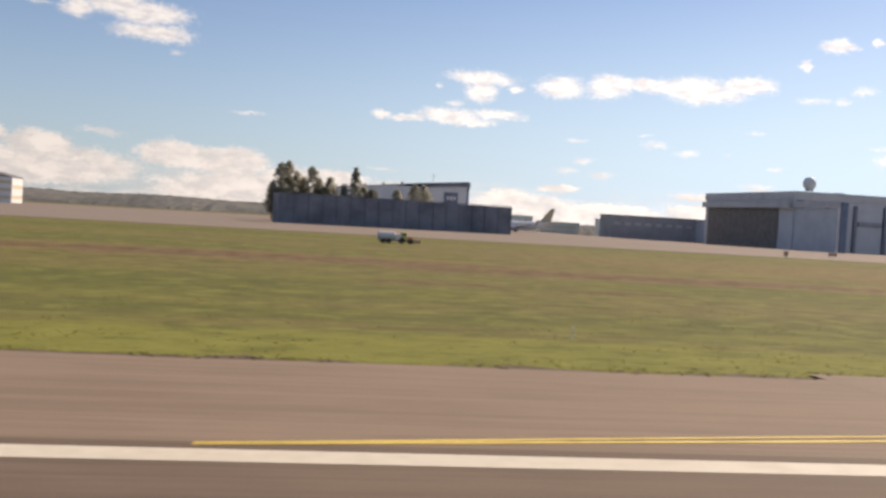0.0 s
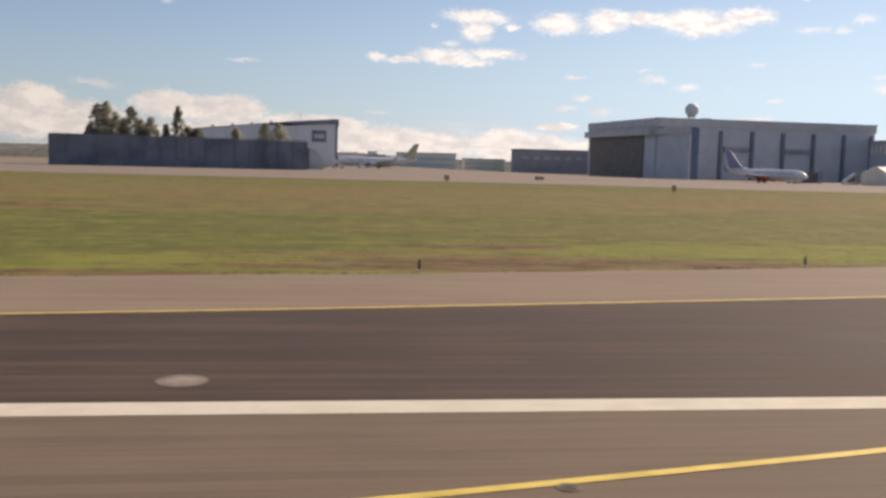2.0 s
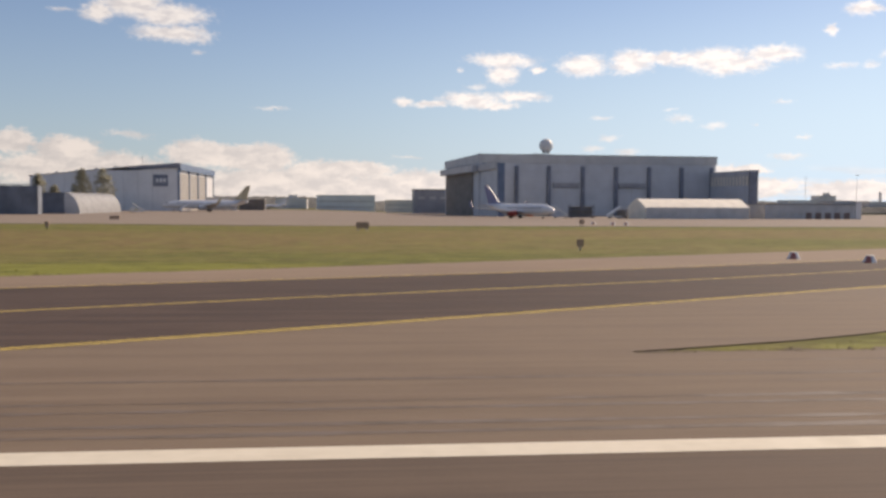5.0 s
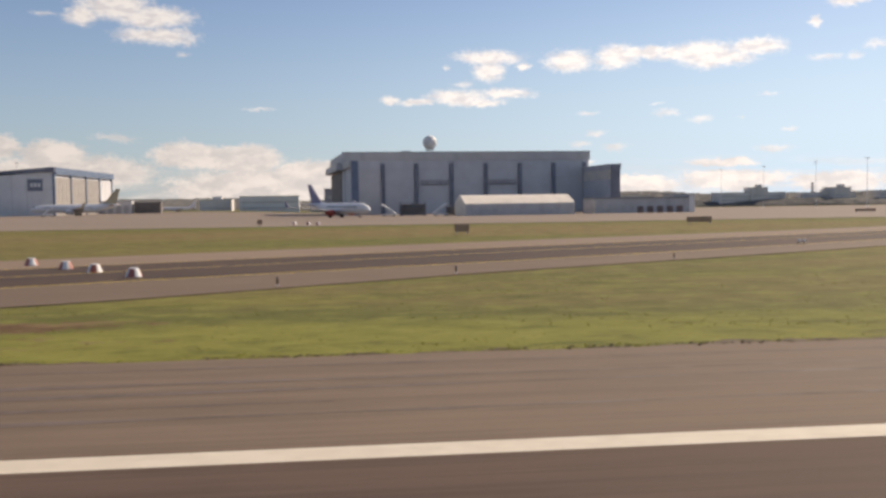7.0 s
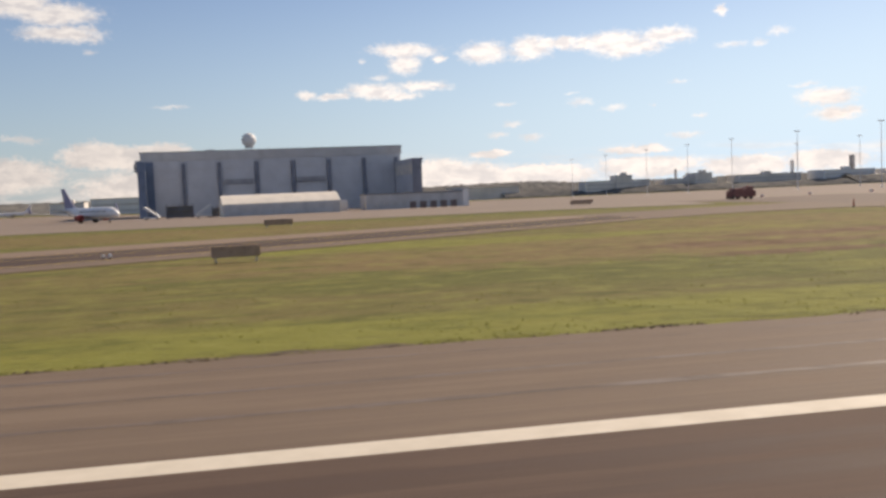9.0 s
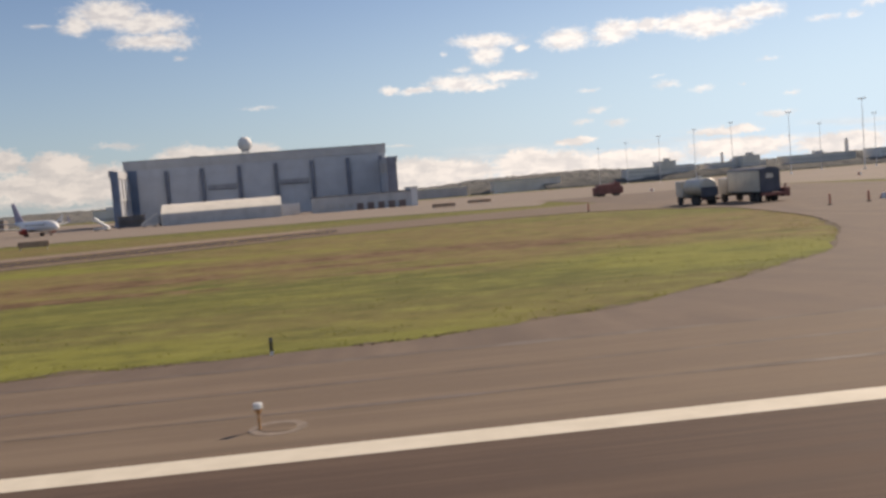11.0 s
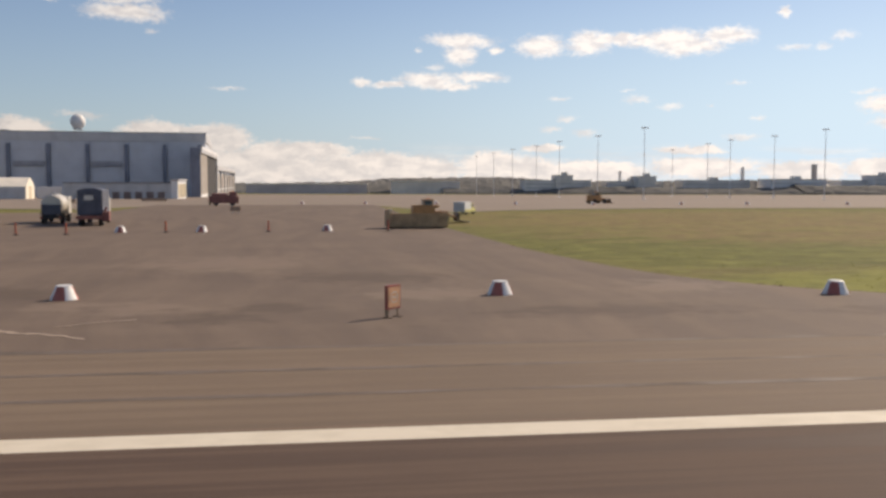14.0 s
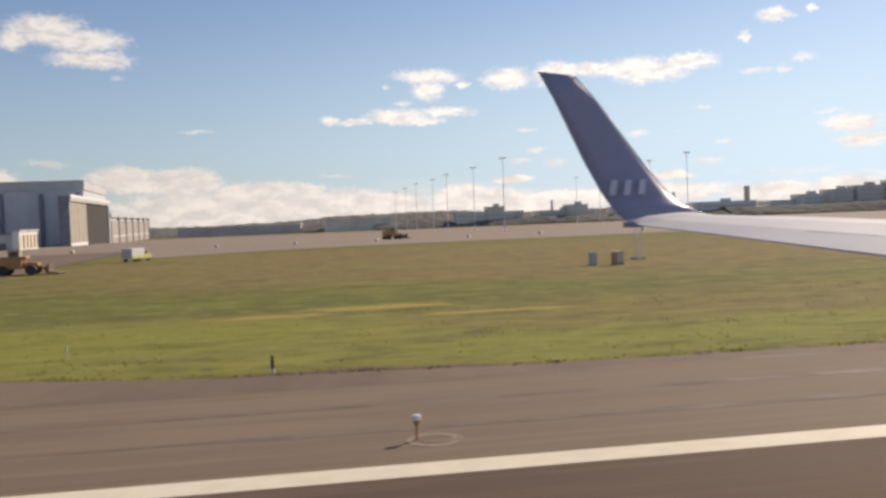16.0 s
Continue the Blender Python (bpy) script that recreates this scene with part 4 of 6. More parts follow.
def low_building():
    b = thing("terminal_block", 334.8, 342.3, -1.5, 0.8, "low pale office block with red doors and a cream end wall", "building")
    part("wall", boxed(0, 35.8, 0, 16, -0.5, 5.4), GREYWALL, b)
    part("roof", boxed(-0.3, 35.8, -0.3, 16.3, 5.4, 5.8), ROOFING, b)
    part("raised_end", boxed(35.8, 38.0, -0.4, 26.5, -0.5, 6.3), OFFWHITE, b)
    part("raised_roof", boxed(35.5, 38.4, -0.7, 26.9, 6.3, 6.9), HAZEGLASS, b)
    for k in range(4):
        w = part("window", boxed(3 + 3.4 * k, 4.6 + 3.4 * k, -0.06, 0.0, 1.4, 2.6), HAZEGLASS, b)
        part("sill", boxed(2.9 + 3.4 * k, 4.7 + 3.4 * k, -0.14, 0.0, 1.28, 1.4), STEEL, w)
    for k in range(5):
        part("gate", boxed(16 + 3.8 * k, 18.4 + 3.8 * k, -0.08, 0.0, -0.4, 2.5), RUSTDOOR, b, "rust brown roller door")
    for k in range(5):
        part("end_panel", boxed(38.0, 38.12, 1.0 + 5.1 * k, 4.4 + 5.1 * k, 0.4, 5.2), CREAM, b, "cream end panel")
        part("end_window", boxed(38.0, 38.12, 4.7 + 5.1 * k, 5.8 + 5.1 * k, 0.4, 5.2), GLASS, b)
    s = thing("container", 322.0, 357.0, -1.6, 12, "white container standing beside the tent", "container")
    part("body", boxed(0, 8, 0, 3, 0, 4.2, bevel=0.06), OFFWHITE, s)
    part("door", boxed(8, 8.08, 0.2, 2.8, 0.2, 4.0), CREAM, s)


# ---------------------------------------------------------------- trees and skyline
def canopy(name, dark, light):
    """Far treetops seen together: mixed crowns in broad drifts."""
    m, n, w = material(name)
    drift = n.noise(w, 0.012, 4.0, 0.6)
    crowns = n.noise(w, 0.16, 4.0, 0.6)
    c = n.mix(n.ramp(n.math("ADD", n.math("MULTIPLY", drift, 0.6), n.math("MULTIPLY", crowns, 0.4)), 0.36, 0.62), dark, light)
    finish(n, c, 0.95, crowns, 0.4, 1.0, Specular_IOR_Level=0.1)
    return m


# needles and leaves are paler than real ones: distance haze in the colour
PINE = foliage("haze-paled conifer needles", (0.30, 0.315, 0.280, 1), (0.40, 0.405, 0.335, 1), 0.75)
LEAF = foliage("haze-paled autumn leaves", (0.31, 0.312, 0.265, 1), (0.43, 0.405, 0.315, 1), 0.75)
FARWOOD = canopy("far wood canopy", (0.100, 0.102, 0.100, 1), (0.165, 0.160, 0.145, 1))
BARK = plain("bark", (0.06, 0.045, 0.035, 1), 0.95, 0, 0.4, 2.0)


def leaf_soup(verts, faces, centre, radius, count, size, rng):
    for _ in range(count):
        d = Vector((rng.gauss(0, 1), rng.gauss(0, 1), rng.gauss(0, 1)))
        d = d.normalized() * rng.random() ** 0.45
        c = Vector(centre) + Vector((d.x * radius[0], d.y * radius[0], d.z * radius[1]))
        u = Vector((rng.gauss(0, 1), rng.gauss(0, 1), rng.gauss(0, 1))).normalized() * size * rng.uniform(0.6, 1.4)
        v = u.orthogonal().normalized() * size * rng.uniform(0.5, 1.0)
        k = len(verts)
        verts.extend((c - u, c + v, c + u, c - v))
        faces.append((k, k + 1, k + 2, k + 3))


def crown_object(name, verts, faces, mat, parent=None):
    me = bpy.data.meshes.new(name)
    me.from_pydata([tuple(v) for v in verts], [], faces)
    me.materials.append(mat)
    ob = new(name, me)
    if parent is not None:
        ob.parent = parent
    return ob


def tree(x, y, height, width, kind, seed):
    rng = random.Random(seed)
    z = tz(x, y)
    width *= 1.8
    t = thing("tree", x, y, z, rng.uniform(0, 360), "narrow haze-paled conifer behind the boarded wall" if kind == "pine" else "ragged birch with thinning haze-paled autumn leaves behind the wall", "tree", "trees behind the wall")
    bm = tubed((0, 0, -0.3), (rng.uniform(-0.3, 0.3), 0.2, height * 0.95), 0.32, 0.05, sides=8)
    for k in range(9):
        a, h = rng.uniform(0, 6.28), height * rng.uniform(0.3, 0.85)
        r = width * 0.5 * (1 - h / height * 0.7)
        tube(bm, (0, 0, h), (r * math.cos(a), r * math.sin(a), h + height * 0.05), 0.09, 0.02, sides=5)
    part("trunk", bm, BARK, t)
    vs, fs = [], []
    if kind == "pine":
        for k in range(26):
            f = k / 25
            h = height * (0.16 + 0.84 * f)
            r = width * 0.5 * (1 - f) ** 0.75 + 0.25
            for j in range(6):
                a = rng.uniform(0, 6.28)
                d = r * rng.uniform(0.35, 1.0)
                leaf_soup(vs, fs, (d * math.cos(a), d * math.sin(a), h - d * 0.2), (0.95, 0.65), 24, 0.34, rng)
    else:
        for k in range(210):
            a, f = rng.uniform(0, 6.28), rng.uniform(0.18, 1.0)
            r = width * 0.5 * min(1.0, 0.45 + 2.2 * (f - 0.18)) * max(0.0, 1 - f) ** 0.5 * 1.35 * rng.uniform(0.2, 1.0)
            leaf_soup(vs, fs, (r * math.cos(a), r * math.sin(a), height * f), (1.15, 0.95), 20, 0.32, rng)
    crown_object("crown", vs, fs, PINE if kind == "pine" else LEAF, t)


def trees():
    for i, (x, y, h, w, k) in enumerate((
            (-17.5, 418, 24.5, 5.2, "birch"), (-14.5, 420, 25.5, 5.0, "birch"), (-11, 422, 21.5, 5.5, "birch"), (-4.3, 420, 23.5, 6.0, "birch"),
            (-1.0, 424, 18.5, 4.5, "birch"), (3.6, 421, 19.5, 5.5, "birch"), (9.8, 422, 16.8, 3.2, "pine"), (14.9, 422, 24.6, 5.6, "pine"),
            (18.5, 425, 16.5, 4.6, "birch"), (22.5, 425, 15.5, 5.0, "birch"), (-8, 424, 19.0, 4.5, "birch"), (54.2, 505, 21.5, 7.5, "birch"),
            (47.5, 490, 21.0, 6.0, "birch"), (36.4, 459, 17.0, 5.0, "birch"), (41.5, 466, 12.0, 3.5, "birch"), (-21.0, 420, 16.0, 4.0, "birch"))):
        tree(x, y, h, w, k, 40 + i)


def wood(name, pts, depth, low, high, seed, label):
    """A far belt of woodland along a line of places: crown beside crown, rising from the near edge to a ragged top."""
    xs, ys = [p[0] for p in pts], [p[1] for p in pts]
    cols, rows = int((xs[-1] - xs[0]) / 4.5), 22
    verts, faces = [], []
    for i in range(cols + 1):
        x = xs[0] + (xs[-1] - xs[0]) * i / cols
        y0 = float(np.interp(x, xs, ys))
        for r in range(rows + 1):
            f = r / rows
            y = y0 + depth * f
            top = low + (high - low) * (0.5 + 0.9 * noise.noise((x * 0.007, y * 0.004, seed)))
            rise = min(1.0, 0.06 + 0.94 * math.sin(min(1.0, f * 1.25) * math.pi / 2)) if r else -0.1
            crown = 0.10 * high * noise.noise((x * 0.09, y * 0.07, seed + 3.0)) + 0.09 * high * noise.noise((x * 0.24, y * 0.2, seed + 7.0))
            verts.append((x + 1.5 * noise.noise((x, y, 1.0)), y, tz(x, y) + top * rise + crown))
    k = rows + 1
    for i in range(cols):
        for r in range(rows):
            p = i * k + r
            faces.append((p, p + k, p + k + 1, p + 1))
    me = bpy.data.meshes.new(name)
    me.from_pydata(verts, [], faces)
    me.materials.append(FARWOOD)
    tagged(new(name, me), label, "woodland", "", "stuff")


def skyline():
    wood("far_woods", [(-900, 900), (-400, 980), (0, 1050), (260, 1150), (420, 1180)], 260, 11, 17, 3, "far belt of dark mixed woodland beyond the airfield")
    wood("far_woods", [(420, 1150), (620, 1180), (800, 1150), (1000, 1120), (1250, 1060), (1600, 900)], 260, 13, 21, 5, "far belt of dark mixed woodland beyond the airfield")
    wood("far_woods", [(560, 985), (680, 930), (820, 890), (900, 868)], 45, 4, 9, 9, "ragged trees before the far airport buildings")
    wood("far_woods", [(900, 868), (960, 850), (1060, 820), (1250, 760)], 45, 5, 11, 17, "taller ragged trees before the far airport buildings")
    wood("far_woods", [(486, 1040), (497, 1036), (508, 1034)], 75, 6, 11, 12, "clump of trees between two far warehouses")
    wood("far_woods", [(582, 1000), (610, 994), (640, 990)], 75, 7, 12, 14, "clump of trees beside a far warehouse")
    rng = random.Random(8)
    mats = [HAZEBUILD, HAZEWALL, OFFWHITE, HAZEWALL]

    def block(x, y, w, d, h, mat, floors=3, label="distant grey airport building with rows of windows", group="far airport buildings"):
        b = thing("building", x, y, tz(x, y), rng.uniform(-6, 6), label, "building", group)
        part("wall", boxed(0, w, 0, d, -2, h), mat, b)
        part("roof", boxed(-0.4, w + 0.4, -0.4, d + 0.4, h, h + 0.6), HAZEWALL, b)
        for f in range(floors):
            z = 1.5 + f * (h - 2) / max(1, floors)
            part("window_band", boxed(1.5, w - 1.5, -0.12, 0.0, z, z + 1.3), HAZEGLASS, b)
        if rng.random() < 0.5:
            part("plant_room", boxed(w * 0.4, w * 0.4 + min(9, w * 0.3), 2, 8, h + 0.6, h + 3.4), mat, b)
        return b

    # sheds and terminal blocks along the far side, placed and sized to fit the camera's view
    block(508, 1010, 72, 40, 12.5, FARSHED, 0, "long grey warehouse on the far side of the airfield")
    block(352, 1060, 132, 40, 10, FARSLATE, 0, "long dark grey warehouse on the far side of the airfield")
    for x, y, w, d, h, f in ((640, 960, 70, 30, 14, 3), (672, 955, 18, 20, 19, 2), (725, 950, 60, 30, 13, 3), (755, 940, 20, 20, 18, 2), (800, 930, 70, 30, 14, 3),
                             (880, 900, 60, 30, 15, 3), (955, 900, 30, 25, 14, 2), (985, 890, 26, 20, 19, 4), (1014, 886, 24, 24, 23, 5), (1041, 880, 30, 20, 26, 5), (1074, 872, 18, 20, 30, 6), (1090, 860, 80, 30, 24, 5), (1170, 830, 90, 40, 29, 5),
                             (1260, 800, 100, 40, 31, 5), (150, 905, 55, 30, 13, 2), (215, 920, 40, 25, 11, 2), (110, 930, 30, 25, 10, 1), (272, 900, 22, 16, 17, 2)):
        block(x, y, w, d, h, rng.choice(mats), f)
    for x, y, w, h in ((868, 940, 5, 26), (742, 960, 4, 22)):
        c = thing("chimney", x, y, tz(x, y), 0, "slim dark chimney above the far roofs", "chimney")
        part("shaft", lathe([(w * 0.5, -1), (w * 0.36, h), (w * 0.42, h + 0.2), (w * 0.42, h + 1)], 12), HAZEBUILD, c)
        part("flue", lathe([(w * 0.2, h + 1), (w * 0.2, h + 2)], 10), BLACK, c)
    t = thing("control_tower", 983.5, 1003.0, tz(983, 1003), 20, "square concrete control tower far behind the apron", "tower")
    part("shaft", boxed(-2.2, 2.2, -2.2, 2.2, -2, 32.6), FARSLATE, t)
    part("window_band", boxed(-2.26, 2.26, -2.26, 2.26, 29.4, 30.6), HAZEGLASS, t)
    part("parapet", boxed(-2.35, 2.35, -2.35, 2.35, 32.6, 33.4), FASCIA, t)
    # pale hall with a barrel roof by the tower
    g = thing("hall", 925, 900, tz(925, 900), -8, "pale low hall with a curved roof", "hall")
    part("wall", boxed(0, 62, 0, 30, -1, 5.5), GREYWALL, g)
    ring = [(15 - 15.3 * math.cos(a), 5.5 + 4.2 * math.sin(a)) for a in (math.pi * k / 10 for k in range(11))]
    bm = bmesh.new()
    loft(bm, [[(x, y, z) for y, z in ring] for x in (-0.4, 31, 62.4)])
    part("roof", bm, TENT, g)
    # pale striped block at the far left end
    b = thing("building", -196, 575, tz(-190, 575), 0, "white building with yellow window bands", "building")
    part("wall", boxed(0, 19.5, 0, 20, -1, 15.0), OFFWHITE, b)
    part("roof", prism([(-1, 15.0), (20.2, 15.0), (8, 18.0)], -0.5, 20.5), ROOFING, b)
    for k in range(3):
        part("window_band", boxed(0.6, 19.0, -0.12, 0.0, 2.2 + 4.4 * k, 4.0 + 4.4 * k), CREAM, b, "yellow window band")
    for k in range(2):
        part("side_band", boxed(19.5, 19.62, 1, 19, 2.2 + 6 * k, 4.4 + 6 * k), CREAM, b)


def lamp_mast(x, y):
    z = tz(x, y)
    m = thing("lamp_mast", x, y, z, 0, "tall slender floodlight mast with a crosswise lamp head", "lamp mast", "floodlight masts")
    h = 25.0 - z
    # off-white throughout: the masts' distance haze is put into the colour
    part("pole", tubed((0, 0, -0.5), (0, 0, h), 0.17, 0.09, sides=12), OFFWHITE, m)
    part("foot", lathe([(0.7, -0.2), (0.7, 0.25), (0.4, 0.4)], 12), OFFWHITE, m)
    head = part("lamp_head", boxed(-1.4, 1.4, -0.1, 0.1, h - 0.35, h - 0.2), OFFWHITE, m)
    for k in range(6):
        part("lamp", boxed(-1.35 + 0.48 * k, -1.05 + 0.48 * k, -0.3, 0.2, h - 0.18, h + 0.1), OFFWHITE, head)
    part("platform", lathe([(0.5, h * 0.62), (0.5, h * 0.62 + 0.15)], 12), OFFWHITE, m)


big_hangar()
back_annex()
radar()
white_hangar()
dark_wall()
tent_hall()
low_building()
trees()
skyline()
for mx, my in ((541, 339), (543, 402), (542, 462), (544, 518), (543, 575), (548, 660), (551, 744), (611, 336), (617, 387), (616, 428), (624, 472), (640, 560)):
    lamp_mast(mx, my)

# ---------------------------------------------------------------- grass blades
BLADES = foliage("grass blades", (0.130, 0.145, 0.034, 1), (0.270, 0.255, 0.065, 1), 0.5)


def tufts(name, spots, label, seed):
    rng = random.Random(seed)
    vs, fs = [], []
    for x, y, size in spots:
        y = lie(y)
        z = tz(x, y) - 0.06
        for _ in range(6):
            a = rng.uniform(0, 6.283)
            r = size * rng.uniform(0.1, 0.8)
            bx, by = x + r * math.cos(a), y + r * math.sin(a)
            h, w, lean = size * rng.uniform(0.3, 0.75), size * 0.16, size * 0.5
            dx, dy = rng.uniform(-lean, lean), rng.uniform(-lean, lean)
            c, d = math.cos(a + 1.5) * w, math.sin(a + 1.5) * w
            k = len(vs)
            vs.extend(((bx - c, by - d, z), (bx + c, by + d, z), (bx + dx, by + dy, z + h)))
            fs.append((k, k + 1, k + 2))
    me = bpy.data.meshes.new(name)
    me.from_pydata(vs, [], fs)
    me.materials.append(BLADES)
    tagged(new(name, me), label, "grass", "", "stuff")


def grass_blades():
    rng = random.Random(21)
    spots = []
    stretches = ((-60, 16, flat(29.3)), (16, 186, G1), (188, 386, NEAR), (432, 540, NEAR_B))
    for a, b, edge in stretches:
        for _ in range(int((b - a) * 26)):
            x = rng.uniform(a, b)
            clump = noise.noise((x * 0.5, 4.0, a))
            spots.append((x, edge(x) + 0.25 + abs(rng.gauss(0, 0.35)), (0.05 + 0.10 * max(0, clump) + rng.uniform(0, 0.03)) * (1.0 if edge(x) < 40 else 0.5)))
        for _ in range(int((b - a) * 14)):
            x = rng.uniform(a, b)
            y = edge(x) + 0.4 + rng.expovariate(1 / 9.0)
            if a == 188 and y > TRI(x) - 0.5:
                continue
            if noise.noise((x * 0.25, y * 0.5, 2.0)) + rng.uniform(-0.15, 0.15) > 0.12:
                spots.append((x, y, rng.uniform(0.06, 0.12)))
    # taller tussocks in drifts over the nearer grass
    for a, b, edge in stretches:
        for _ in range(int((b - a) * 60)):
            x = rng.uniform(a, b)
            y = edge(x) + 0.5 + rng.uniform(0, 1) ** 1.6 * 26
            if (a == 188 and y > TRI(x) - 0.5) or (b == 540 and x < 440 and y < 46):
                continue
            if noise.noise((x * 0.16, y * 0.28, 6.0)) + 0.5 * noise.noise((x * 0.6, y * 0.9, 1.0)) > 0.22:
                spots.append((x, y, rng.uniform(0.05, 0.13)))
    vs, fs = [], []
    for a, b, edge in stretches:
        for _ in range(int((b - a) * 14)):
            x = rng.uniform(a, b)
            lump = noise.noise((x * 0.22, 9.0, a)) + 0.5 * noise.noise((x * 0.9, 2.0, a))
            if lump < 0.02:
                continue
            r = rng.uniform(0.03, 0.07) * (0.7 + lump)
            if edge(x) > 31 and rng.random() < 0.7:
                continue
            y = lie(edge(x) + 0.12 + rng.gauss(0, 0.14))
            z = tz(x, y)
            k = len(vs)
            c, d = rng.uniform(0.8, 1.6) * r, rng.uniform(0.6, 1.2) * r
            vs.extend(((x - c, y, z), (x, y - d, z + 0.01), (x + c, y + 0.2 * d, z), (x, y + d, z), (x + 0.2 * c, y, z + r * rng.uniform(0.6, 1.3))))
            fs.extend(((k, k + 1, k + 4), (k + 1, k + 2, k + 4), (k + 2, k + 3, k + 4), (k + 3, k, k + 4)))
    me = bpy.data.meshes.new("earth_clods")
    me.from_pydata(vs, [], fs)
    me.materials.append(EARTH)
    tagged(new("earth_clods", me), "dark earth and turf clods along the paving edge", "earth", "", "stuff")
    tufts("grass_blades", spots, "rough grass tufts along the paving edges", 5)


grass_blades()

# ---------------------------------------------------------------- small airfield things
PAINT_WHITE = plain("white plastic", (0.70, 0.70, 0.68, 1), 0.5, 0, 0.12, 2.0, 0.25)
PAINT_RED = plain("faded red plastic", (0.40, 0.120, 0.090, 1), 0.5, 0, 0.2, 2.0, 0.25)
BOLLARDRED = plain("faded orange-red plastic", (0.46, 0.120, 0.070, 1), 0.6, 0, 0.25, 2.0, 0.25)
ORANGE = plain("orange plastic", (0.55, 0.12, 0.030, 1), 0.5, 0, 0.2, 2.0, 0.2)
SIGNRED = plain("dull red board", (0.29, 0.070, 0.055, 1), 0.55, 0, 0.2, 2.0, 0.2)
SIGNORANGE = plain("orange sign face", (0.74, 0.40, 0.22, 1), 0.5, 0, 0.2, 2.0, 0.2)
DARKBOARD = plain("tan sign back", (0.40, 0.275, 0.190, 1), 0.7, 0, 0.3, 1.0, 0.3)
COLLAR = plain("weathered concrete collar", (0.235, 0.185, 0.145, 1), 0.9, 0, 0.3, 3.0, 0.2)
CONCRETE = plain("worn concrete", (0.30, 0.25, 0.20, 1), 0.9, 0, 0.25, 3.0, 0.2)
YELLOWPAINT = plain("machine yellow", (0.46, 0.235, 0.090, 1), 0.5, 0, 0.25, 1.5, 0.35)
LIGHTYELLOW = plain("pale yellow paint", (0.66, 0.60, 0.22, 1), 0.4, 0, 0.12, 1.5, 0.2)
TRUCKBLUE = plain("dark blue tarpaulin", (0.085, 0.092, 0.120, 1), 0.6, 0, 0.25, 1.0, 0.3)
TANKGREY = plain("pale tank paint", (0.58, 0.54, 0.47, 1), 0.4, 0.1, 0.15, 1.0, 0.3)
CABGREY = plain("pale cab panels", (0.30, 0.33, 0.30, 1), 0.35, 0, 0.15, 1.0, 0.2)
SKIPTAN = plain("tan steel", (0.45, 0.310, 0.180, 1), 0.8, 0.1, 0.35, 1.2, 0.4)
RUST = plain("rusty brown steel", (0.19, 0.135, 0.090, 1), 0.8, 0.1, 0.35, 1.2, 0.4)
SKIN = plain("white aircraft paint", (0.76, 0.76, 0.76, 1), 0.35, 0, 0.08, 0.4, 0.12)
SKINGREY = plain("light grey wing paint", (0.54, 0.545, 0.575, 1), 0.65, 0.0, 0.1, 0.6, 0.15)
# livery and winglet blues are lifted: haze and glare are in the colour
LIVERYBLUE = plain("haze-lightened blue livery paint", (0.235, 0.230, 0.345, 1), 0.45, 0, 0.12, 0.6, 0.1)
WINGLETBLUE = plain("glare-lightened winglet blue", (0.300, 0.300, 0.415, 1), 0.4, 0, 0.10, 0.6, 0.08)
EMBLEM = plain("pale emblem paint", (0.60, 0.60, 0.66, 1), 0.5, 0, 0.1, 2.0, 0.1)
LIVERYSAND = plain("sand livery paint", (0.48, 0.40, 0.26, 1), 0.4, 0, 0.15, 0.6, 0.2)
WARMRED = plain("engine red paint", (0.38, 0.05, 0.030, 1), 0.4, 0, 0.15, 0.6, 0.2)
LENS = glassy("lamp glass", (0.75, 0.75, 0.72, 1))


def ring_wedges(parent, r0, r1, z0, z1, count, mats):
    """A tapered drum in upright wedges of alternating colours."""
    for k in range(count):
        a0, a1 = 2 * math.pi * k / count, 2 * math.pi * (k + 1) / count
        bm = bmesh.new()
        arc = [a0 + (a1 - a0) * i / 5 for i in range(6)]
        rings = []
        for r, z in ((r0, z0), (r0 * 0.99, z0 + 0.05), (r1 * 1.02, z1 - 0.04), (r1 * 0.97, z1)):
            rings.append([(r * math.cos(a), r * math.sin(a), z) for a in arc] + [((r - 0.05) * math.cos(a1), (r - 0.05) * math.sin(a1), z), ((r - 0.05) * math.cos(a0), (r - 0.05) * math.sin(a0), z)])
        loft(bm, rings)
        part("wedge", bm, mats[k % len(mats)], parent)


def marker():
    m = thing("marker_drum", 0, 0, 0, 0, "tapered red and white runway closure marker standing on asphalt", "marker", "closure markers")
    ring_wedges(m, 0.62, 0.36, 0.0, 0.62, 6, (PAINT_WHITE, PAINT_RED))
    part("lid", lathe([(0.36, 0.60), (0.37, 0.63), (0.3, 0.66), (0.05, 0.66)], 20), PAINT_WHITE, m, "flat white lid")
    return m


def markers():
    spots = [(382.1, 39.9), (395.4, 39.6), (407.75, 39.6), (425.0, 39.3), (438.9, 37.8),
             (400.2, 91.0), (407.5, 91.1), (419.1, 91.8), (216.7, 76.4), (220.6, 71.5), (223.6, 67.5), (227.2, 62.6),
             (416.3, 212), (430.3, 214), (446, 212), (231.4, 198), (234.4, 193.6), (236.4, 190.7), (463, 206), (480, 204), (500, 203), (517, 206), (540, 203)]
    first = marker()
    first.scale = (0.86, 0.86, 0.86)
    for i, (x, y) in enumerate(spots):
        y = lie(y)
        m = pose(x, y, tz(x, y) + 0.004, 0, 0, (i * 47) % 60 + 12)
        if i == 0:
            first.matrix_basis = m @ Matrix.Diagonal((0.86, 0.86, 0.86, 1))
        else:
            copy_thing(first, m)


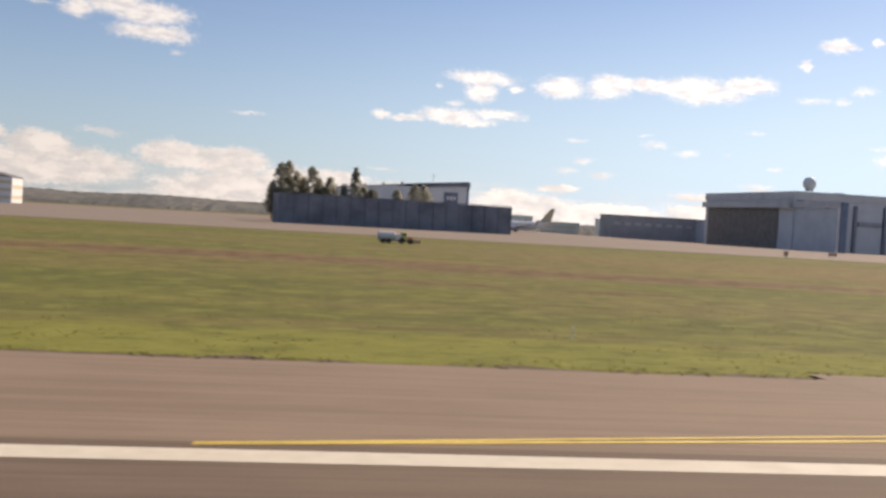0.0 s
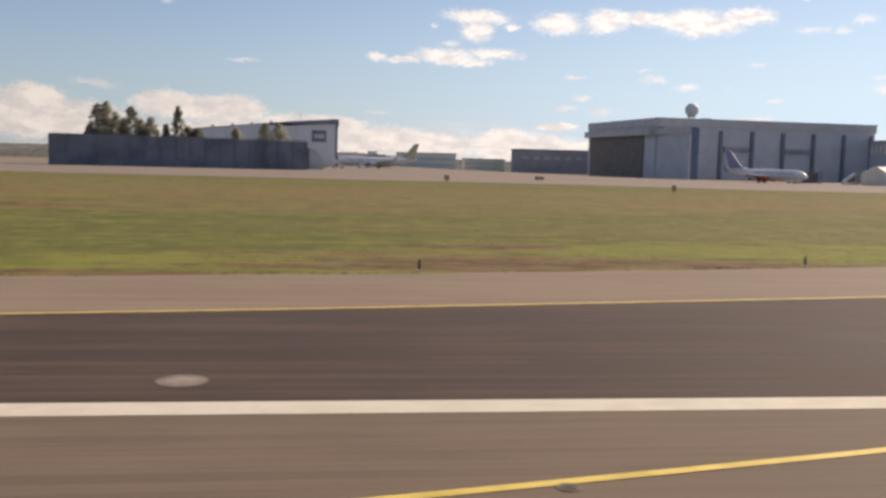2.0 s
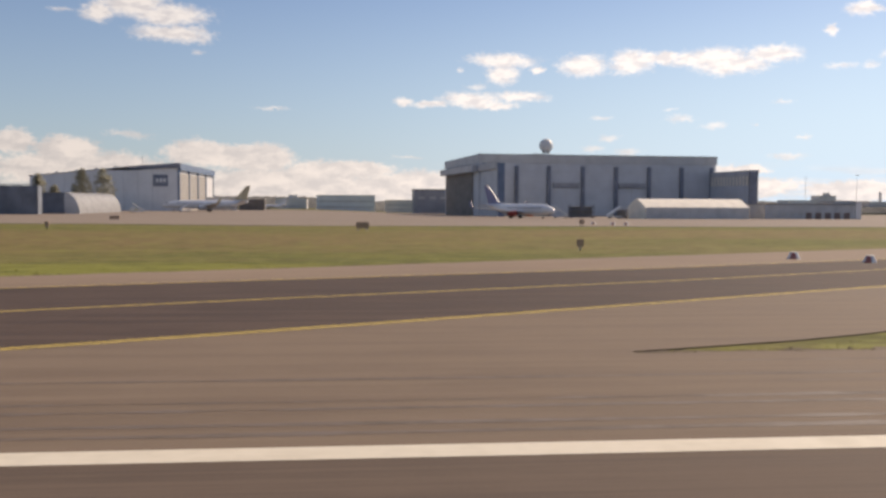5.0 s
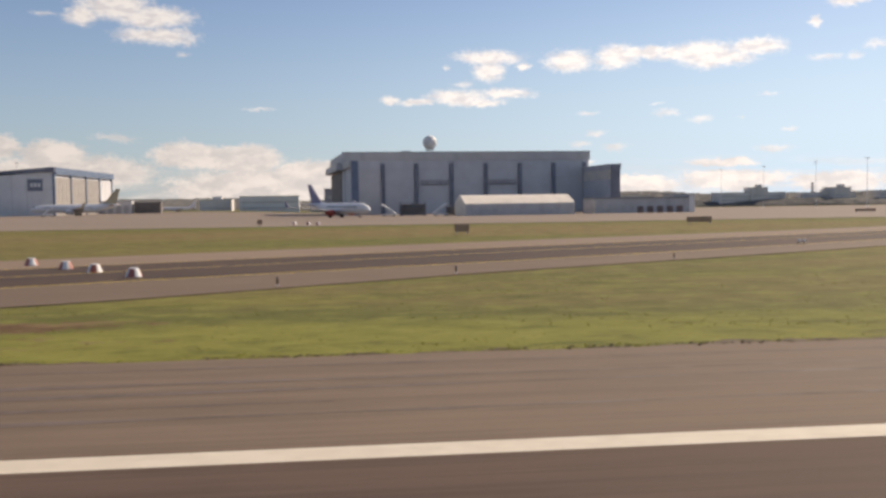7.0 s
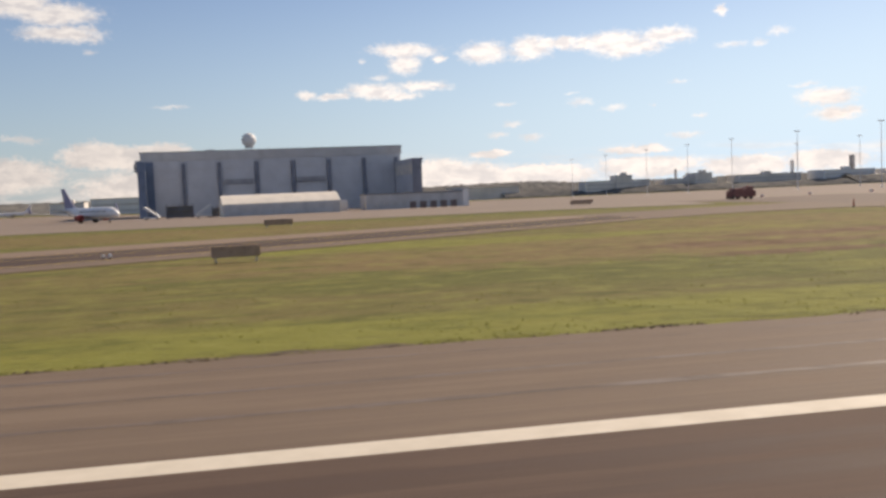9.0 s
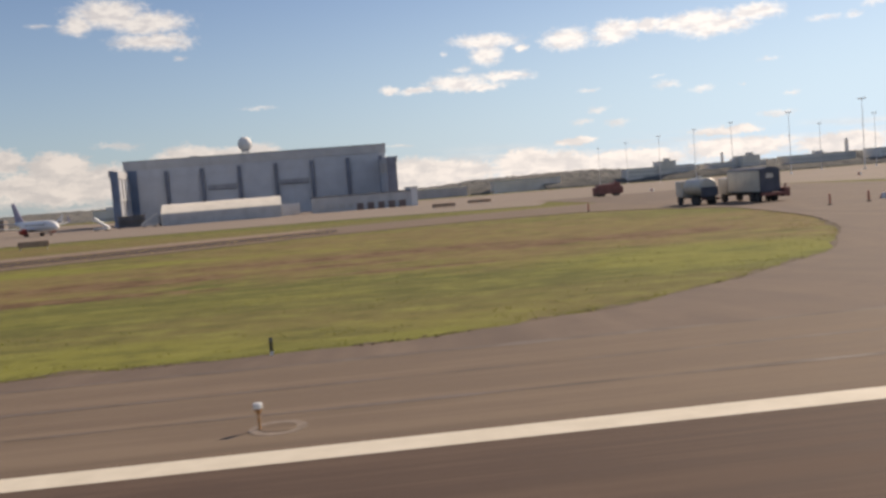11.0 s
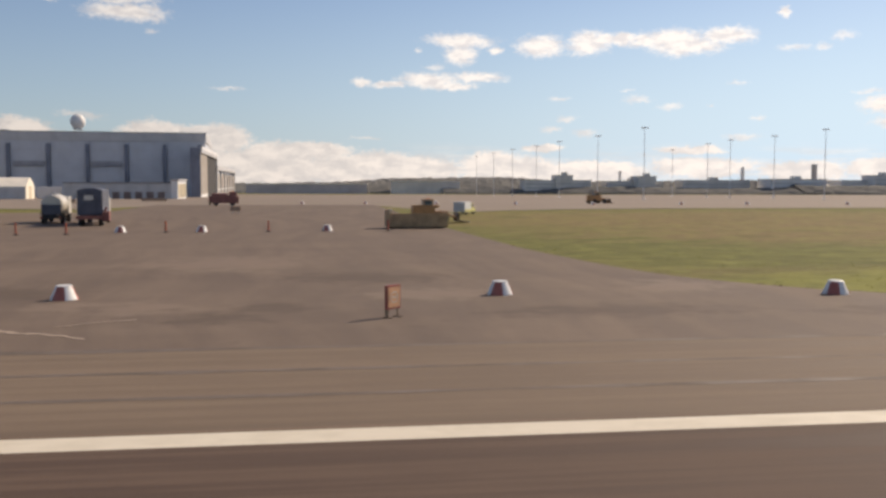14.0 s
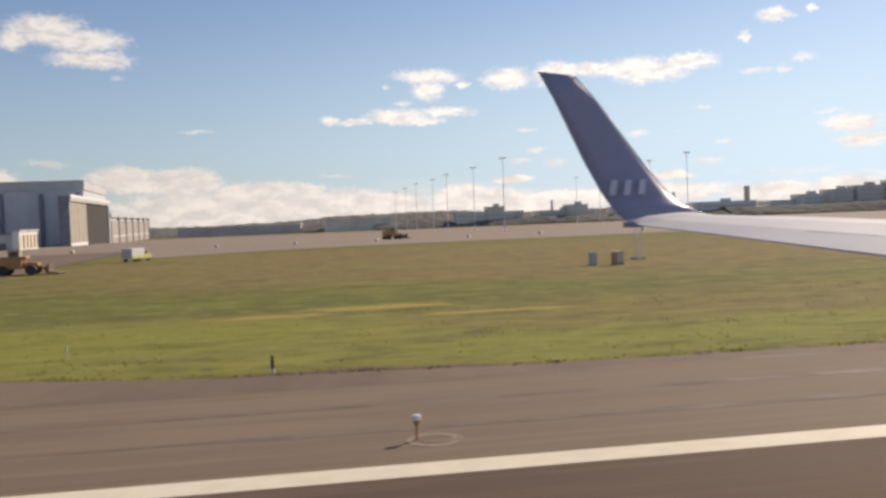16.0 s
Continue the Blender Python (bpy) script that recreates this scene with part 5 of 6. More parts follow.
def closure_sign(x, y, turn, face):
    y = lie(y)
    s = thing("sign_board", x, y, tz(x, y), turn, "upright orange-red closure sign with a pale ring on two short legs" if face is SIGNORANGE else "upright closure sign with its unlit face painted dull red on two short legs", "sign", "closure signs")
    s.scale = (0.84, 0.84, 0.84)
    for dx in (-0.3, 0.3):
        leg = part("leg", boxed(dx - 0.02, dx + 0.02, -0.02, 0.02, 0.0, 0.42), RUST, s)
        part("foot", boxed(dx - 0.05, dx + 0.05, -0.22, 0.22, 0.0, 0.04), RUST, leg)
    part("panel", boxed(-0.42, 0.42, -0.07, 0.07, 0.34, 1.30, bevel=0.012), SIGNRED, s)
    part("face", boxed(-0.36, 0.36, -0.078, -0.07, 0.42, 1.22), face, s)
    bm = bmesh.new()
    prof = [(0.24, 0.0), (0.24, 0.01), (0.19, 0.01), (0.19, 0.0)]
    rings = []
    for i in range(25):
        a = 2 * math.pi * i / 24
        rings.append([(r * math.cos(a), -0.08 - d, 0.82 + r * math.sin(a)) for r, d in prof])
    loft(bm, rings, caps=False)
    # the unlit sign has its shade in the colour: duller face, dimmer ring
    ring = part("ring", bm, plain("sign ring paint", (0.70, 0.58, 0.45, 1) if face is SIGNORANGE else (0.44, 0.23, 0.20, 1), 0.5), s)
    part("bar", boxed(-0.12, 0.12, -0.088, -0.078, 0.78, 0.86), ring.data.materials[0], ring)
    part("rear_post", boxed(-0.03, 0.03, 0.3, 0.36, 0.0, 1.0), RUST, s)
    part("strut", tubed((0, 0.33, 0.9), (0, 0.06, 1.0), 0.015), RUST, s)


def guidance_sign(x, y, w, h, turn, lit=False):
    s = thing("guidance_sign", x, y, tz(x, y), turn, "low dark taxiway sign seen from behind on short legs", "sign", "taxiway signs")
    part("panel", boxed(-w / 2, w / 2, -0.12, 0.12, 0.35, 0.35 + h, bevel=0.02), DARKBOARD, s)
    k = max(2, int(w / 1.6))
    for i in range(k):
        dx = -w / 2 + 0.3 + (w - 0.6) * i / (k - 1)
        leg = part("leg", boxed(dx - 0.05, dx + 0.05, -0.05, 0.05, 0.0, 0.35), STEEL, s)
        part("foot", boxed(dx - 0.12, dx + 0.12, -0.2, 0.2, 0.0, 0.05), CONCRETE, leg)


def edge_light(x, y):
    d = thing("edge_light", x, y, tz(x, y) + 0.003, 0, "raised runway edge lamp on a round concrete base", "runway light", "runway edge lights")
    part("base_plate", lathe([(0.55, 0.0), (0.55, 0.012), (0.36, 0.016), (0.35, 0.008), (0.02, 0.008)], 32), COLLAR, d, "pale round concrete base")
    part("cover", lathe([(0.34, 0.008), (0.33, 0.02), (0.02, 0.024)], 24), RUNWAY, d)
    stem = part("stem", lathe([(0.045, 0.0), (0.026, 0.05), (0.022, 0.28), (0.06, 0.33), (0.066, 0.38), (0.05, 0.39)], 14), YELLOWPAINT, d, "dull brown stem")
    stem.location = (-0.34, 0, 0.01)
    lamp = part("lamp", lathe([(0.06, 0.39), (0.088, 0.40), (0.088, 0.47), (0.07, 0.50), (0.01, 0.51)], 14), LENS, d, "clear glass lamp")
    lamp.location = (-0.34, 0, 0.01)
    return d


def inset_disc(x, y):
    d = thing("inset_light", x, y, tz(x, y) + 0.009, 0, "flush light pit with a pale concrete collar", "runway light", "inset lights")
    part("collar", lathe([(0.47, 0.0), (0.47, 0.012), (0.31, 0.016), (0.30, 0.006)], 32), COLLAR, d)
    part("cover", lathe([(0.30, 0.004), (0.29, 0.016), (0.05, 0.024), (0.02, 0.024)], 24), CONCRETE, d)
    return d


def lights():
    y = 18.2
    first = edge_light(223.0, y)
    for x in (284.35, 344.55, 403.4, 462.2):
        copy_thing(first, pose(x, y, tz(x, y) + 0.003))
    disc = inset_disc(43.9, 18.1)
    for x in (72.45, 102.25, 104.5, 132.35, 162.5, 192.7, 253.8):
        copy_thing(disc, pose(x, 18.1, tz(x, 18.1) + 0.009))
    # small flush centre lights by the yellow line
    for x, y in ((78.1, 11.7), (91.35, 15.1)):
        d = thing("centre_light", x, y, tz(x, y) + 0.003, 0, "small dark flush light set in the asphalt", "runway light", "flush centre lights")
        part("rim", lathe([(0.17, 0.0), (0.16, 0.012), (0.11, 0.016), (0.10, 0.010)], 24), RUST, d)
        part("optic", lathe([(0.105, 0.004), (0.09, 0.014), (0.02, 0.018)], 20), BLACK, d)


def fallen_strip(x, y):
    """A bent strip of yellow plastic lying by an edge lamp."""
    t = thing("plastic_strip", x, y, tz(x, y) + 0.004, 14, "crumpled yellow plastic strip lying on the asphalt", "litter")
    rings = []
    for k in range(13):
        f = k / 12
        u, v = 0.5 * f - 0.25, 0.05 * math.sin(f * 7)
        z = 0.012 + 0.05 * abs(math.sin(f * 9.0)) * (1 - abs(2 * f - 1) * 0.5)
        w = 0.05 + 0.035 * math.sin(f * 5 + 0.6)
        rings.append([(u, v - w, z), (u, v + w, z + 0.012), (u, v + w, z + 0.016), (u, v - w, z + 0.004)])
    part("strip", loft(bmesh.new(), rings), LIGHTYELLOW, t)
    part("tape", loft(bmesh.new(), [[(p[0] * 0.4 + 0.05, p[1] * 1.3, p[2] + 0.01) for p in r] for r in rings[3:8]]), PAINT_WHITE, t)


def guard_light(x, y):
    g = thing("guard_light", x, y, 0.006, 10, "pair of small white runway guard lamps on a low frame", "runway light")
    g.scale = (0.7, 0.7, 0.6)
    part("frame", boxed(-0.55, 0.55, -0.06, 0.06, 0.3, 0.38), STEEL, g)
    for dx in (-0.4, 0.4):
        part("leg", boxed(dx - 0.04, dx + 0.04, -0.04, 0.04, 0.0, 0.3), BLACK, g)
        h = part("housing", lathe([(0.2, 0.0), (0.22, 0.05), (0.22, 0.2), (0.16, 0.26)], 16), PAINT_WHITE, g)
        h.matrix_local = pose(dx, 0.0, 0.6, 90)
        part("lamp", lathe([(0.17, 0.26), (0.1, 0.3), (0.02, 0.31)], 16), PAINT_WHITE, h)


def stake():
    s = thing("marker_stake", 0, 0, 0, 0, "short dark marker stake with a pale foot at the grass edge", "stake", "edge marker stakes")
    part("post", boxed(-0.045, 0.045, -0.03, 0.03, 0.16, 0.50, bevel=0.01), BLACK, s)
    part("foot", boxed(-0.05, 0.05, -0.025, 0.025, -0.1, 0.16), PAINT_WHITE, s)
    part("reflector", boxed(-0.045, 0.045, -0.036, -0.03, 0.44, 0.56), TRUCKBLUE, s)
    return s


def stakes():
    first = stake()
    spots = [(x, G1(x) + 0.5) for x in (23, 41.4, 60, 79, 97.7, 117, 136, 153)] + [(221, 45.0), (236.8, 53.4), (247.5, 59.3), (265, 68.5), (343.7, 29.5), (459.1, 30.6)]
    for i, (x, y) in enumerate(spots):
        y = lie(y)
        m = pose(x, y, tz(x, y) - 0.05, 0, 0, i * 13 % 40 - 20)
        if i == 0:
            first.matrix_basis = m
        else:
            copy_thing(first, m)
    f = thing("cane", 451.8, lie(37.0), tz(451.8, lie(37.0)) - 0.05, 0, "thin white cane stuck in the grass", "cane")
    part("rod", tubed((0, 0, -0.1), (0.02, 0, 0.42), 0.022, 0.018, sides=8), PAINT_WHITE, f)
    part("tip", tubed((0.02, 0, 0.36), (0.022, 0, 0.48), 0.03, sides=8), PAINT_WHITE, f)
    f2 = thing("cane", 10.2, lie(37.5), tz(10.2, lie(37.5)) - 0.05, 0, "thin white cane stuck in the grass", "cane")
    part("rod", tubed((0, 0, -0.1), (0.03, 0, 0.50), 0.022, 0.018, sides=8), PAINT_WHITE, f2)
    part("tip", tubed((0.03, 0, 0.44), (0.032, 0, 0.58), 0.03, sides=8), PAINT_WHITE, f2)


def bollards():
    b = thing("bollard", 0, 0, 0, 0, "slim faded orange-red plastic bollard on a black foot", "bollard", "orange bollards")
    part("foot", lathe([(0.25, 0.0), (0.25, 0.05), (0.16, 0.09)], 8), BLACK, b)
    part("tube", tubed((0, 0, 0.07), (0, 0, 1.0), 0.10, 0.08), BOLLARDRED, b)
    part("cap", lathe([(0.088, 0.98), (0.088, 1.02), (0.03, 1.05)], 10), BOLLARDRED, b)
    for i, (x, y) in enumerate(((392.2, 87.0), (396.3, 87.3), (404.3, 90.6), (413.6, 90.8), (424.9, 91.6), (377, 119))):
        m = pose(x, y, tz(x, y) + 0.002)
        if i == 0:
            b.matrix_basis = m
        else:
            copy_thing(b, m)


# ---------------------------------------------------------------- vehicles
def wheel(parent, x, y, r, w, hub=STEEL):
    t = part("wheel", lathe([(r * 0.55, -w / 2), (r * 0.9, -w / 2), (r, -w * 0.3), (r, w * 0.3), (r * 0.9, w / 2), (r * 0.55, w / 2)], 20), BLACK, parent)
    t.matrix_local = pose(x, y, r, 90)
    part("rim", lathe([(r * 0.56, -w * 0.42), (r * 0.5, -w * 0.3), (r * 0.5, w * 0.3), (r * 0.56, w * 0.42)], 16), hub, t)


def tanker(x, y, turn):
    v = thing("tanker_truck", x, y, tz(x, y), turn, "small fuel tanker with a pale rounded tank seen from behind", "truck")
    part("chassis", boxed(-0.55, 0.55, -0.2, 6.8, 0.75, 1.05), BLACK, v)
    ring = [(1.15 * math.cos(a), 2.15 + 1.05 * math.sin(a)) for a in (2 * math.pi * k / 20 for k in range(20))]
    bm = bmesh.new()
    loft(bm, [[(px * s, yy, 2.15 + (pz - 2.15) * s) for px, pz in ring] for yy, s in ((0.0, 0.86), (0.15, 1.0), (4.4, 1.0), (4.55, 0.86))])
    part("tank", bm, TANKGREY, v, "pale cylindrical tank", smooth=False)
    part("rear_cabinet", boxed(-1.0, 1.0, -0.45, 0.1, 1.0, 2.1, bevel=0.04), TRUCKBLUE, v)
    part("manhole", lathe([(0.3, 3.15), (0.3, 3.4), (0.1, 3.45)], 12), STEEL, v).location = (0, 2.2, 0)
    cab = part("cab", boxed(-1.1, 1.1, 4.9, 6.8, 0.9, 2.9, bevel=0.12), TANKGREY, v)
    part("windscreen", boxed(-0.95, 0.95, 6.8, 6.84, 1.9, 2.7), GLASS, cab)
    part("bumper", boxed(-1.15, 1.15, -0.6, -0.45, 0.55, 0.8), BLACK, v)
    for sx in (-0.95, 0.95):
        part("tail_lamp", boxed(sx - 0.12, sx + 0.12, -0.64, -0.6, 0.6, 0.76), PAINT_RED, v)
    for sx in (-0.98, 0.98):
        for wy in (0.9, 1.9, 5.7):
            w = part("wheel", lathe([(0.28, -0.2), (0.5, -0.2), (0.52, -0.12), (0.52, 0.12), (0.5, 0.2), (0.28, 0.2)], 18), BLACK, v)
            w.matrix_local = pose(sx, wy, 0.52, 0, 90, 0)
    for sx in (-1.1, 1.1):
        part("mudguard", boxed(sx - 0.25, sx + 0.25, 0.2, 2.6, 1.08, 1.14), BLACK, v)


def box_truck(x, y, turn):
    v = thing("box_truck", x, y, tz(x, y), turn, "dark blue box truck with a tail lift seen from behind", "truck")
    part("chassis", boxed(-0.6, 0.6, -0.2, 9.9, 0.75, 1.05), BLACK, v)
    b = part("box_body", boxed(-1.25, 1.25, 0.0, 7.6, 1.1, 3.75, bevel=0.08), TRUCKBLUE, v)
    part("label_plate", boxed(-0.55, 0.35, -0.03, 0.0, 2.7, 3.2), TANKGREY, b)
    part("side_panel", boxed(1.25, 1.29, 0.2, 7.4, 1.2, 3.6), TRUCKBLUE, b)
    hoop = [(1.22 * math.cos(a), 3.55 + 0.42 * math.sin(a)) for a in (math.pi * k / 10 for k in range(11))]
    part("tarpaulin_top", loft(bmesh.new(), [[(x, y, z) for x, z in hoop] for y in (0.05, 7.55)]), TRUCKBLUE, b, "rounded dark blue tarpaulin top")
    part("side_panel", boxed(-1.29, -1.25, 0.2, 7.4, 1.2, 3.6), TANKGREY, b, "pale side panel")
    part("tail_lift", boxed(-1.3, 1.3, -0.9, 0.0, 0.7, 1.05), BRICKRED, v, "rust red tail lift")
    part("winch_arm", tubed((1.2, -0.6, 0.9), (1.7, -0.3, 1.9), 0.12), BRICKRED, v)
    part("hopper", boxed(1.3, 2.0, -0.7, 0.8, 0.5, 1.5, bevel=0.05), BRICKRED, v)
    cab = part("cab", boxed(-1.2, 1.2, 7.9, 9.9, 0.9, 2.9, bevel=0.12), TANKGREY, v)
    part("windscreen", boxed(-1.0, 1.0, 9.9, 9.94, 1.9, 2.7), GLASS, cab)
    for sx in (-1.0, 1.0):
        for wy in (1.0, 2.2, 8.8):
            w = part("wheel", lathe([(0.28, -0.22), (0.5, -0.22), (0.52, -0.12), (0.52, 0.12), (0.5, 0.22), (0.28, 0.22)], 18), BLACK, v)
            w.matrix_local = pose(sx, wy, 0.52, 0, 90, 0)


def loader(x, y, turn, paint, label):
    v = thing("wheel_loader", x, y, tz(x, y), turn, label, "loader")
    v.scale = (1.0, 1.0, 0.88)
    part("rear_frame", boxed(-0.2, 2.4, -1.1, 1.1, 0.75, 2.0, bevel=0.1), paint, v)
    part("engine_hood", boxed(-0.15, 2.9, -0.95, 0.95, 1.95, 2.3, bevel=0.12), paint, v)
    cab = part("cab", boxed(1.05, 2.15, -0.8, 0.8, 1.7, 2.95, bevel=0.08), CABGREY, v, "pale glazed driver's cab")
    for cy in (-0.82, 0.8):
        part("cab_window", boxed(1.2, 2.0, cy, cy + 0.02, 2.35, 2.85), GLASS, cab)
    part("cab_roof", boxed(1.0, 2.2, -0.9, 0.9, 2.95, 3.08, bevel=0.04), paint, cab)
    for cx in (1.07, 2.13):
        for cy in (-0.8, 0.8):
            part("cab_post", boxed(cx - 0.05, cx + 0.05, cy - 0.05, cy + 0.05, 1.7, 2.98), paint, cab)
    part("beacon", lathe([(0.08, 3.08), (0.08, 3.22), (0.02, 3.26)], 10), ORANGE, cab).location = (1.7, 0, 0)
    part("front_frame", boxed(2.4, 4.0, -0.7, 0.7, 0.8, 1.5, bevel=0.08), paint, v)
    for sy in (-0.55, 0.55):
        part("lift_arm", tubed((3.0, sy, 1.5), (5.0, sy, 0.6), 0.14), paint, v)
        part("ram", tubed((3.2, sy * 0.7, 1.2), (4.6, sy * 0.7, 1.0), 0.07), STEEL, v)
    bucket = part("bucket", prism([(4.9, 0.15), (6.3, 0.05), (6.35, 0.12), (5.2, 0.35), (5.3, 1.2), (5.15, 1.25), (4.85, 0.8)], -1.3, 1.3), RUST, v, "low brown bucket")
    for k in range(5):
        part("tooth", boxed(6.3, 6.5, -1.15 + 0.55 * k, -1.05 + 0.55 * k, 0.05, 0.13), STEEL, bucket)
    for wx in (0.5, 3.4):
        for wy in (-1.15, 1.15):
            wheel(v, wx, wy, 0.62, 0.5, paint)


def van(x, y, turn):
    v = thing("van", x, y, tz(x, y), turn, "white and pale yellow delivery van with a grey tail", "van")
    v.scale = (0.88, 0.9, 0.72)
    part("box_body", boxed(0.0, 2.9, -1.0, 1.0, 0.55, 2.55, bevel=0.1), PAINT_WHITE, v)
    part("rear_door", boxed(-0.03, 0.0, -0.9, 0.9, 0.65, 2.45), GREYWALL, v)
    cab = part("cab", prism([(2.9, 0.5), (4.7, 0.5), (4.75, 1.1), (4.1, 1.35), (3.6, 2.1), (2.9, 2.3)], -0.95, 0.95), LIGHTYELLOW, v, "pale yellow cab")
    part("windscreen", prism([(3.66, 2.05), (4.12, 1.38), (4.16, 1.38), (3.7, 2.08)], -0.8, 0.8), GLASS, cab)
    part("side_window", boxed(3.05, 3.6, -0.97, -0.95, 1.45, 2.0), GLASS, cab)
    part("stripe", boxed(0.1, 4.6, -1.02, -1.0, 0.6, 1.05), LIGHTYELLOW, v)
    part("bumper", boxed(4.68, 4.85, -0.95, 0.95, 0.4, 0.65), BLACK, v)
    part("beacon", boxed(3.0, 3.25, -0.5, 0.5, 2.3, 2.42), ORANGE, cab)
    for wx in (0.8, 3.9):
        for wy in (-0.9, 0.9):
            wheel(v, wx, wy, 0.34, 0.24)


def skip_bin(x, y, turn):
    s = thing("skip_container", x, y, tz(x, y), turn, "long brown steel skip standing at the grass edge", "skip")
    part("floor_plate", boxed(0, 6.1, 0, 2.2, 0.1, 0.2), SKIPTAN, s)
    part("side_wall", boxed(0, 6.1, 0, 0.08, 0.1, 1.45), SKIPTAN, s)
    part("side_wall", boxed(0, 6.1, 2.12, 2.2, 0.1, 1.45), SKIPTAN, s)
    part("end_wall", boxed(6.02, 6.1, 0.08, 2.12, 0.1, 1.45), SKIPTAN, s)
    part("tall_end", boxed(-0.06, 0.1, 0.0, 2.2, 0.1, 1.85), SKIPTAN, s)
    part("rim", boxed(0.1, 6.16, -0.06, 0.0, 1.37, 1.47), SKIPTAN, s)
    for k in range(9):
        part("rib", boxed(0.4 + 0.68 * k, 0.5 + 0.68 * k, -0.06, 0.0, 0.15, 1.37), SKIPTAN, s)
    part("hook", boxed(0.1, 0.42, 0.25, 0.75, 1.47, 1.98, bevel=0.05), CREAM, s, "pale yellow lifting hook")
    for k in (0.6, 5.4):
        part("skid", boxed(k - 0.15, k + 0.15, 0.2, 2.0, 0.0, 0.1), BLACK, s)


def red_sweeper(x, y, turn):
    v = thing("sweeper_truck", x, y, tz(x, y), turn, "red airfield sweeper standing on the apron", "truck")
    part("body", boxed(-3.2, 2.6, -1.3, 1.3, 0.5, 1.9, bevel=0.1), BRICKRED, v)
    part("hopper", boxed(-2.6, 0.6, -1.2, 1.2, 1.85, 2.45, bevel=0.2), BRICKRED, v)
    cab = part("cab", boxed(0.7, 2.2, -1.0, 1.0, 1.7, 2.75, bevel=0.1), BRICKRED, v)
    part("windscreen", boxed(2.2, 2.23, -0.85, 0.85, 1.9, 2.55), GLASS, cab)
    part("beacon", lathe([(0.1, 2.75), (0.1, 3.0), (0.03, 3.05)], 10), ORANGE, v).location = (1.4, 0, 0)
    part("blade", boxed(-3.1, -2.8, -1.5, 1.5, 0.15, 1.1), RUST, v)
    for wx in (-1.8, 1.4):
        for wy in (-1.05, 1.05):
            wheel(v, wx, wy, 0.5, 0.35)


def field_truck(x, y, turn):
    v = thing("pickup_truck", x, y, tz(x, y), turn, "small yellow works truck towing a grey tank in the grass", "truck")
    v.scale = (0.82, 0.82, 0.82)
    ring = [(0.95 * math.cos(a), 1.35 + 0.85 * math.sin(a)) for a in (2 * math.pi * k / 18 for k in range(18))]
    bm = bmesh.new()
    loft(bm, [[(xx, py * s, 1.35 + (pz - 1.35) * s) for py, pz in ring] for xx, s in ((-3.6, 0.85), (-3.45, 1.0), (-0.4, 1.0), (-0.25, 0.85))])
    part("tank", bm, GREYWALL, v, "grey cylindrical tank")
    part("frame", boxed(-3.4, 3.0, -0.5, 0.5, 0.45, 0.65), BLACK, v)
    part("pump", boxed(-0.2, 0.7, -0.8, 0.8, 0.6, 1.7, bevel=0.05), PAINT_WHITE, v)
    cab = part("cab", boxed(0.8, 2.0, -0.85, 0.85, 0.65, 2.2, bevel=0.1), LIGHTYELLOW, v)
    part("side_window", boxed(1.0, 1.8, -0.88, -0.85, 1.45, 2.0), GLASS, cab)
    part("bonnet", boxed(2.0, 3.1, -0.75, 0.75, 0.65, 1.35, bevel=0.1), YELLOWPAINT, v)
    part("mower", boxed(3.1, 4.6, -0.9, 0.9, 0.2, 0.9, bevel=0.1), DARKBOARD, v)
    for wx, r in ((-2.6, 0.45), (-1.5, 0.45), (1.0, 0.6), (2.7, 0.45)):
        for wy in (-0.85, 0.85):
            wheel(v, wx, wy, r, 0.35)


def cabinet():
    c = thing("equipment_cabinet", 487.9, 78.0, -0.05, 15, "pair of grey equipment cabinets in the grass", "cabinet")
    part("body", boxed(-0.36, 0.36, -0.4, 0.4, 0.1, 1.1, bevel=0.03), SKIPTAN, c)
    part("lid", boxed(-0.42, 0.42, -0.45, 0.45, 1.1, 1.17), PAINT_WHITE, c, "white lid")
    part("plinth", boxed(-0.4, 0.4, -0.45, 0.45, -0.1, 0.1), CONCRETE, c)
    part("door", boxed(-0.3, 0.3, -0.42, -0.4, 0.2, 1.0), FASCIA, c)
    d = thing("equipment_cabinet", 485.9, 78.6, -0.05, 5, "small grey equipment cabinet in the grass", "cabinet")
    part("body", boxed(-0.3, 0.3, -0.25, 0.25, 0.0, 1.15, bevel=0.03), GREYWALL, d)
    part("door", boxed(-0.24, 0.24, -0.27, -0.25, 0.15, 1.05), GREYWALL, d)


def antenna_mast(x, y, h):
    m = thing("antenna_mast", x, y, tz(x, y) - 0.05, 25, "slim pale lattice antenna mast standing in the grass", "mast")
    part("foot", boxed(-0.5, 0.5, -0.5, 0.5, -0.2, 0.15, bevel=0.03), CONCRETE, m)
    for dx in (-0.22, 0.22):
        for dy in (-0.22, 0.22):
            part("upright", tubed((dx, dy, 0.1), (dx * 0.8, dy * 0.8, h - 0.6), 0.035, 0.028, sides=6), OFFWHITE, m)
    for k in range(14):
        z = 0.3 + k * (h - 1.0) / 14
        d = 0.22 if k % 2 else -0.22
        for dy in (-0.22, 0.22):
            part("brace", tubed((-d, dy, z), (d, dy, z + (h - 1.0) / 14), 0.016, sides=5), OFFWHITE, m)
    head = part("aerial", boxed(-0.3, 0.3, -0.12, 0.12, h - 0.7, h - 0.1, bevel=0.03), GREYWALL, m)
    part("lamp", lathe([(0.09, h - 0.1), (0.11, h), (0.05, h + 0.12)], 10), PAINT_RED, head)


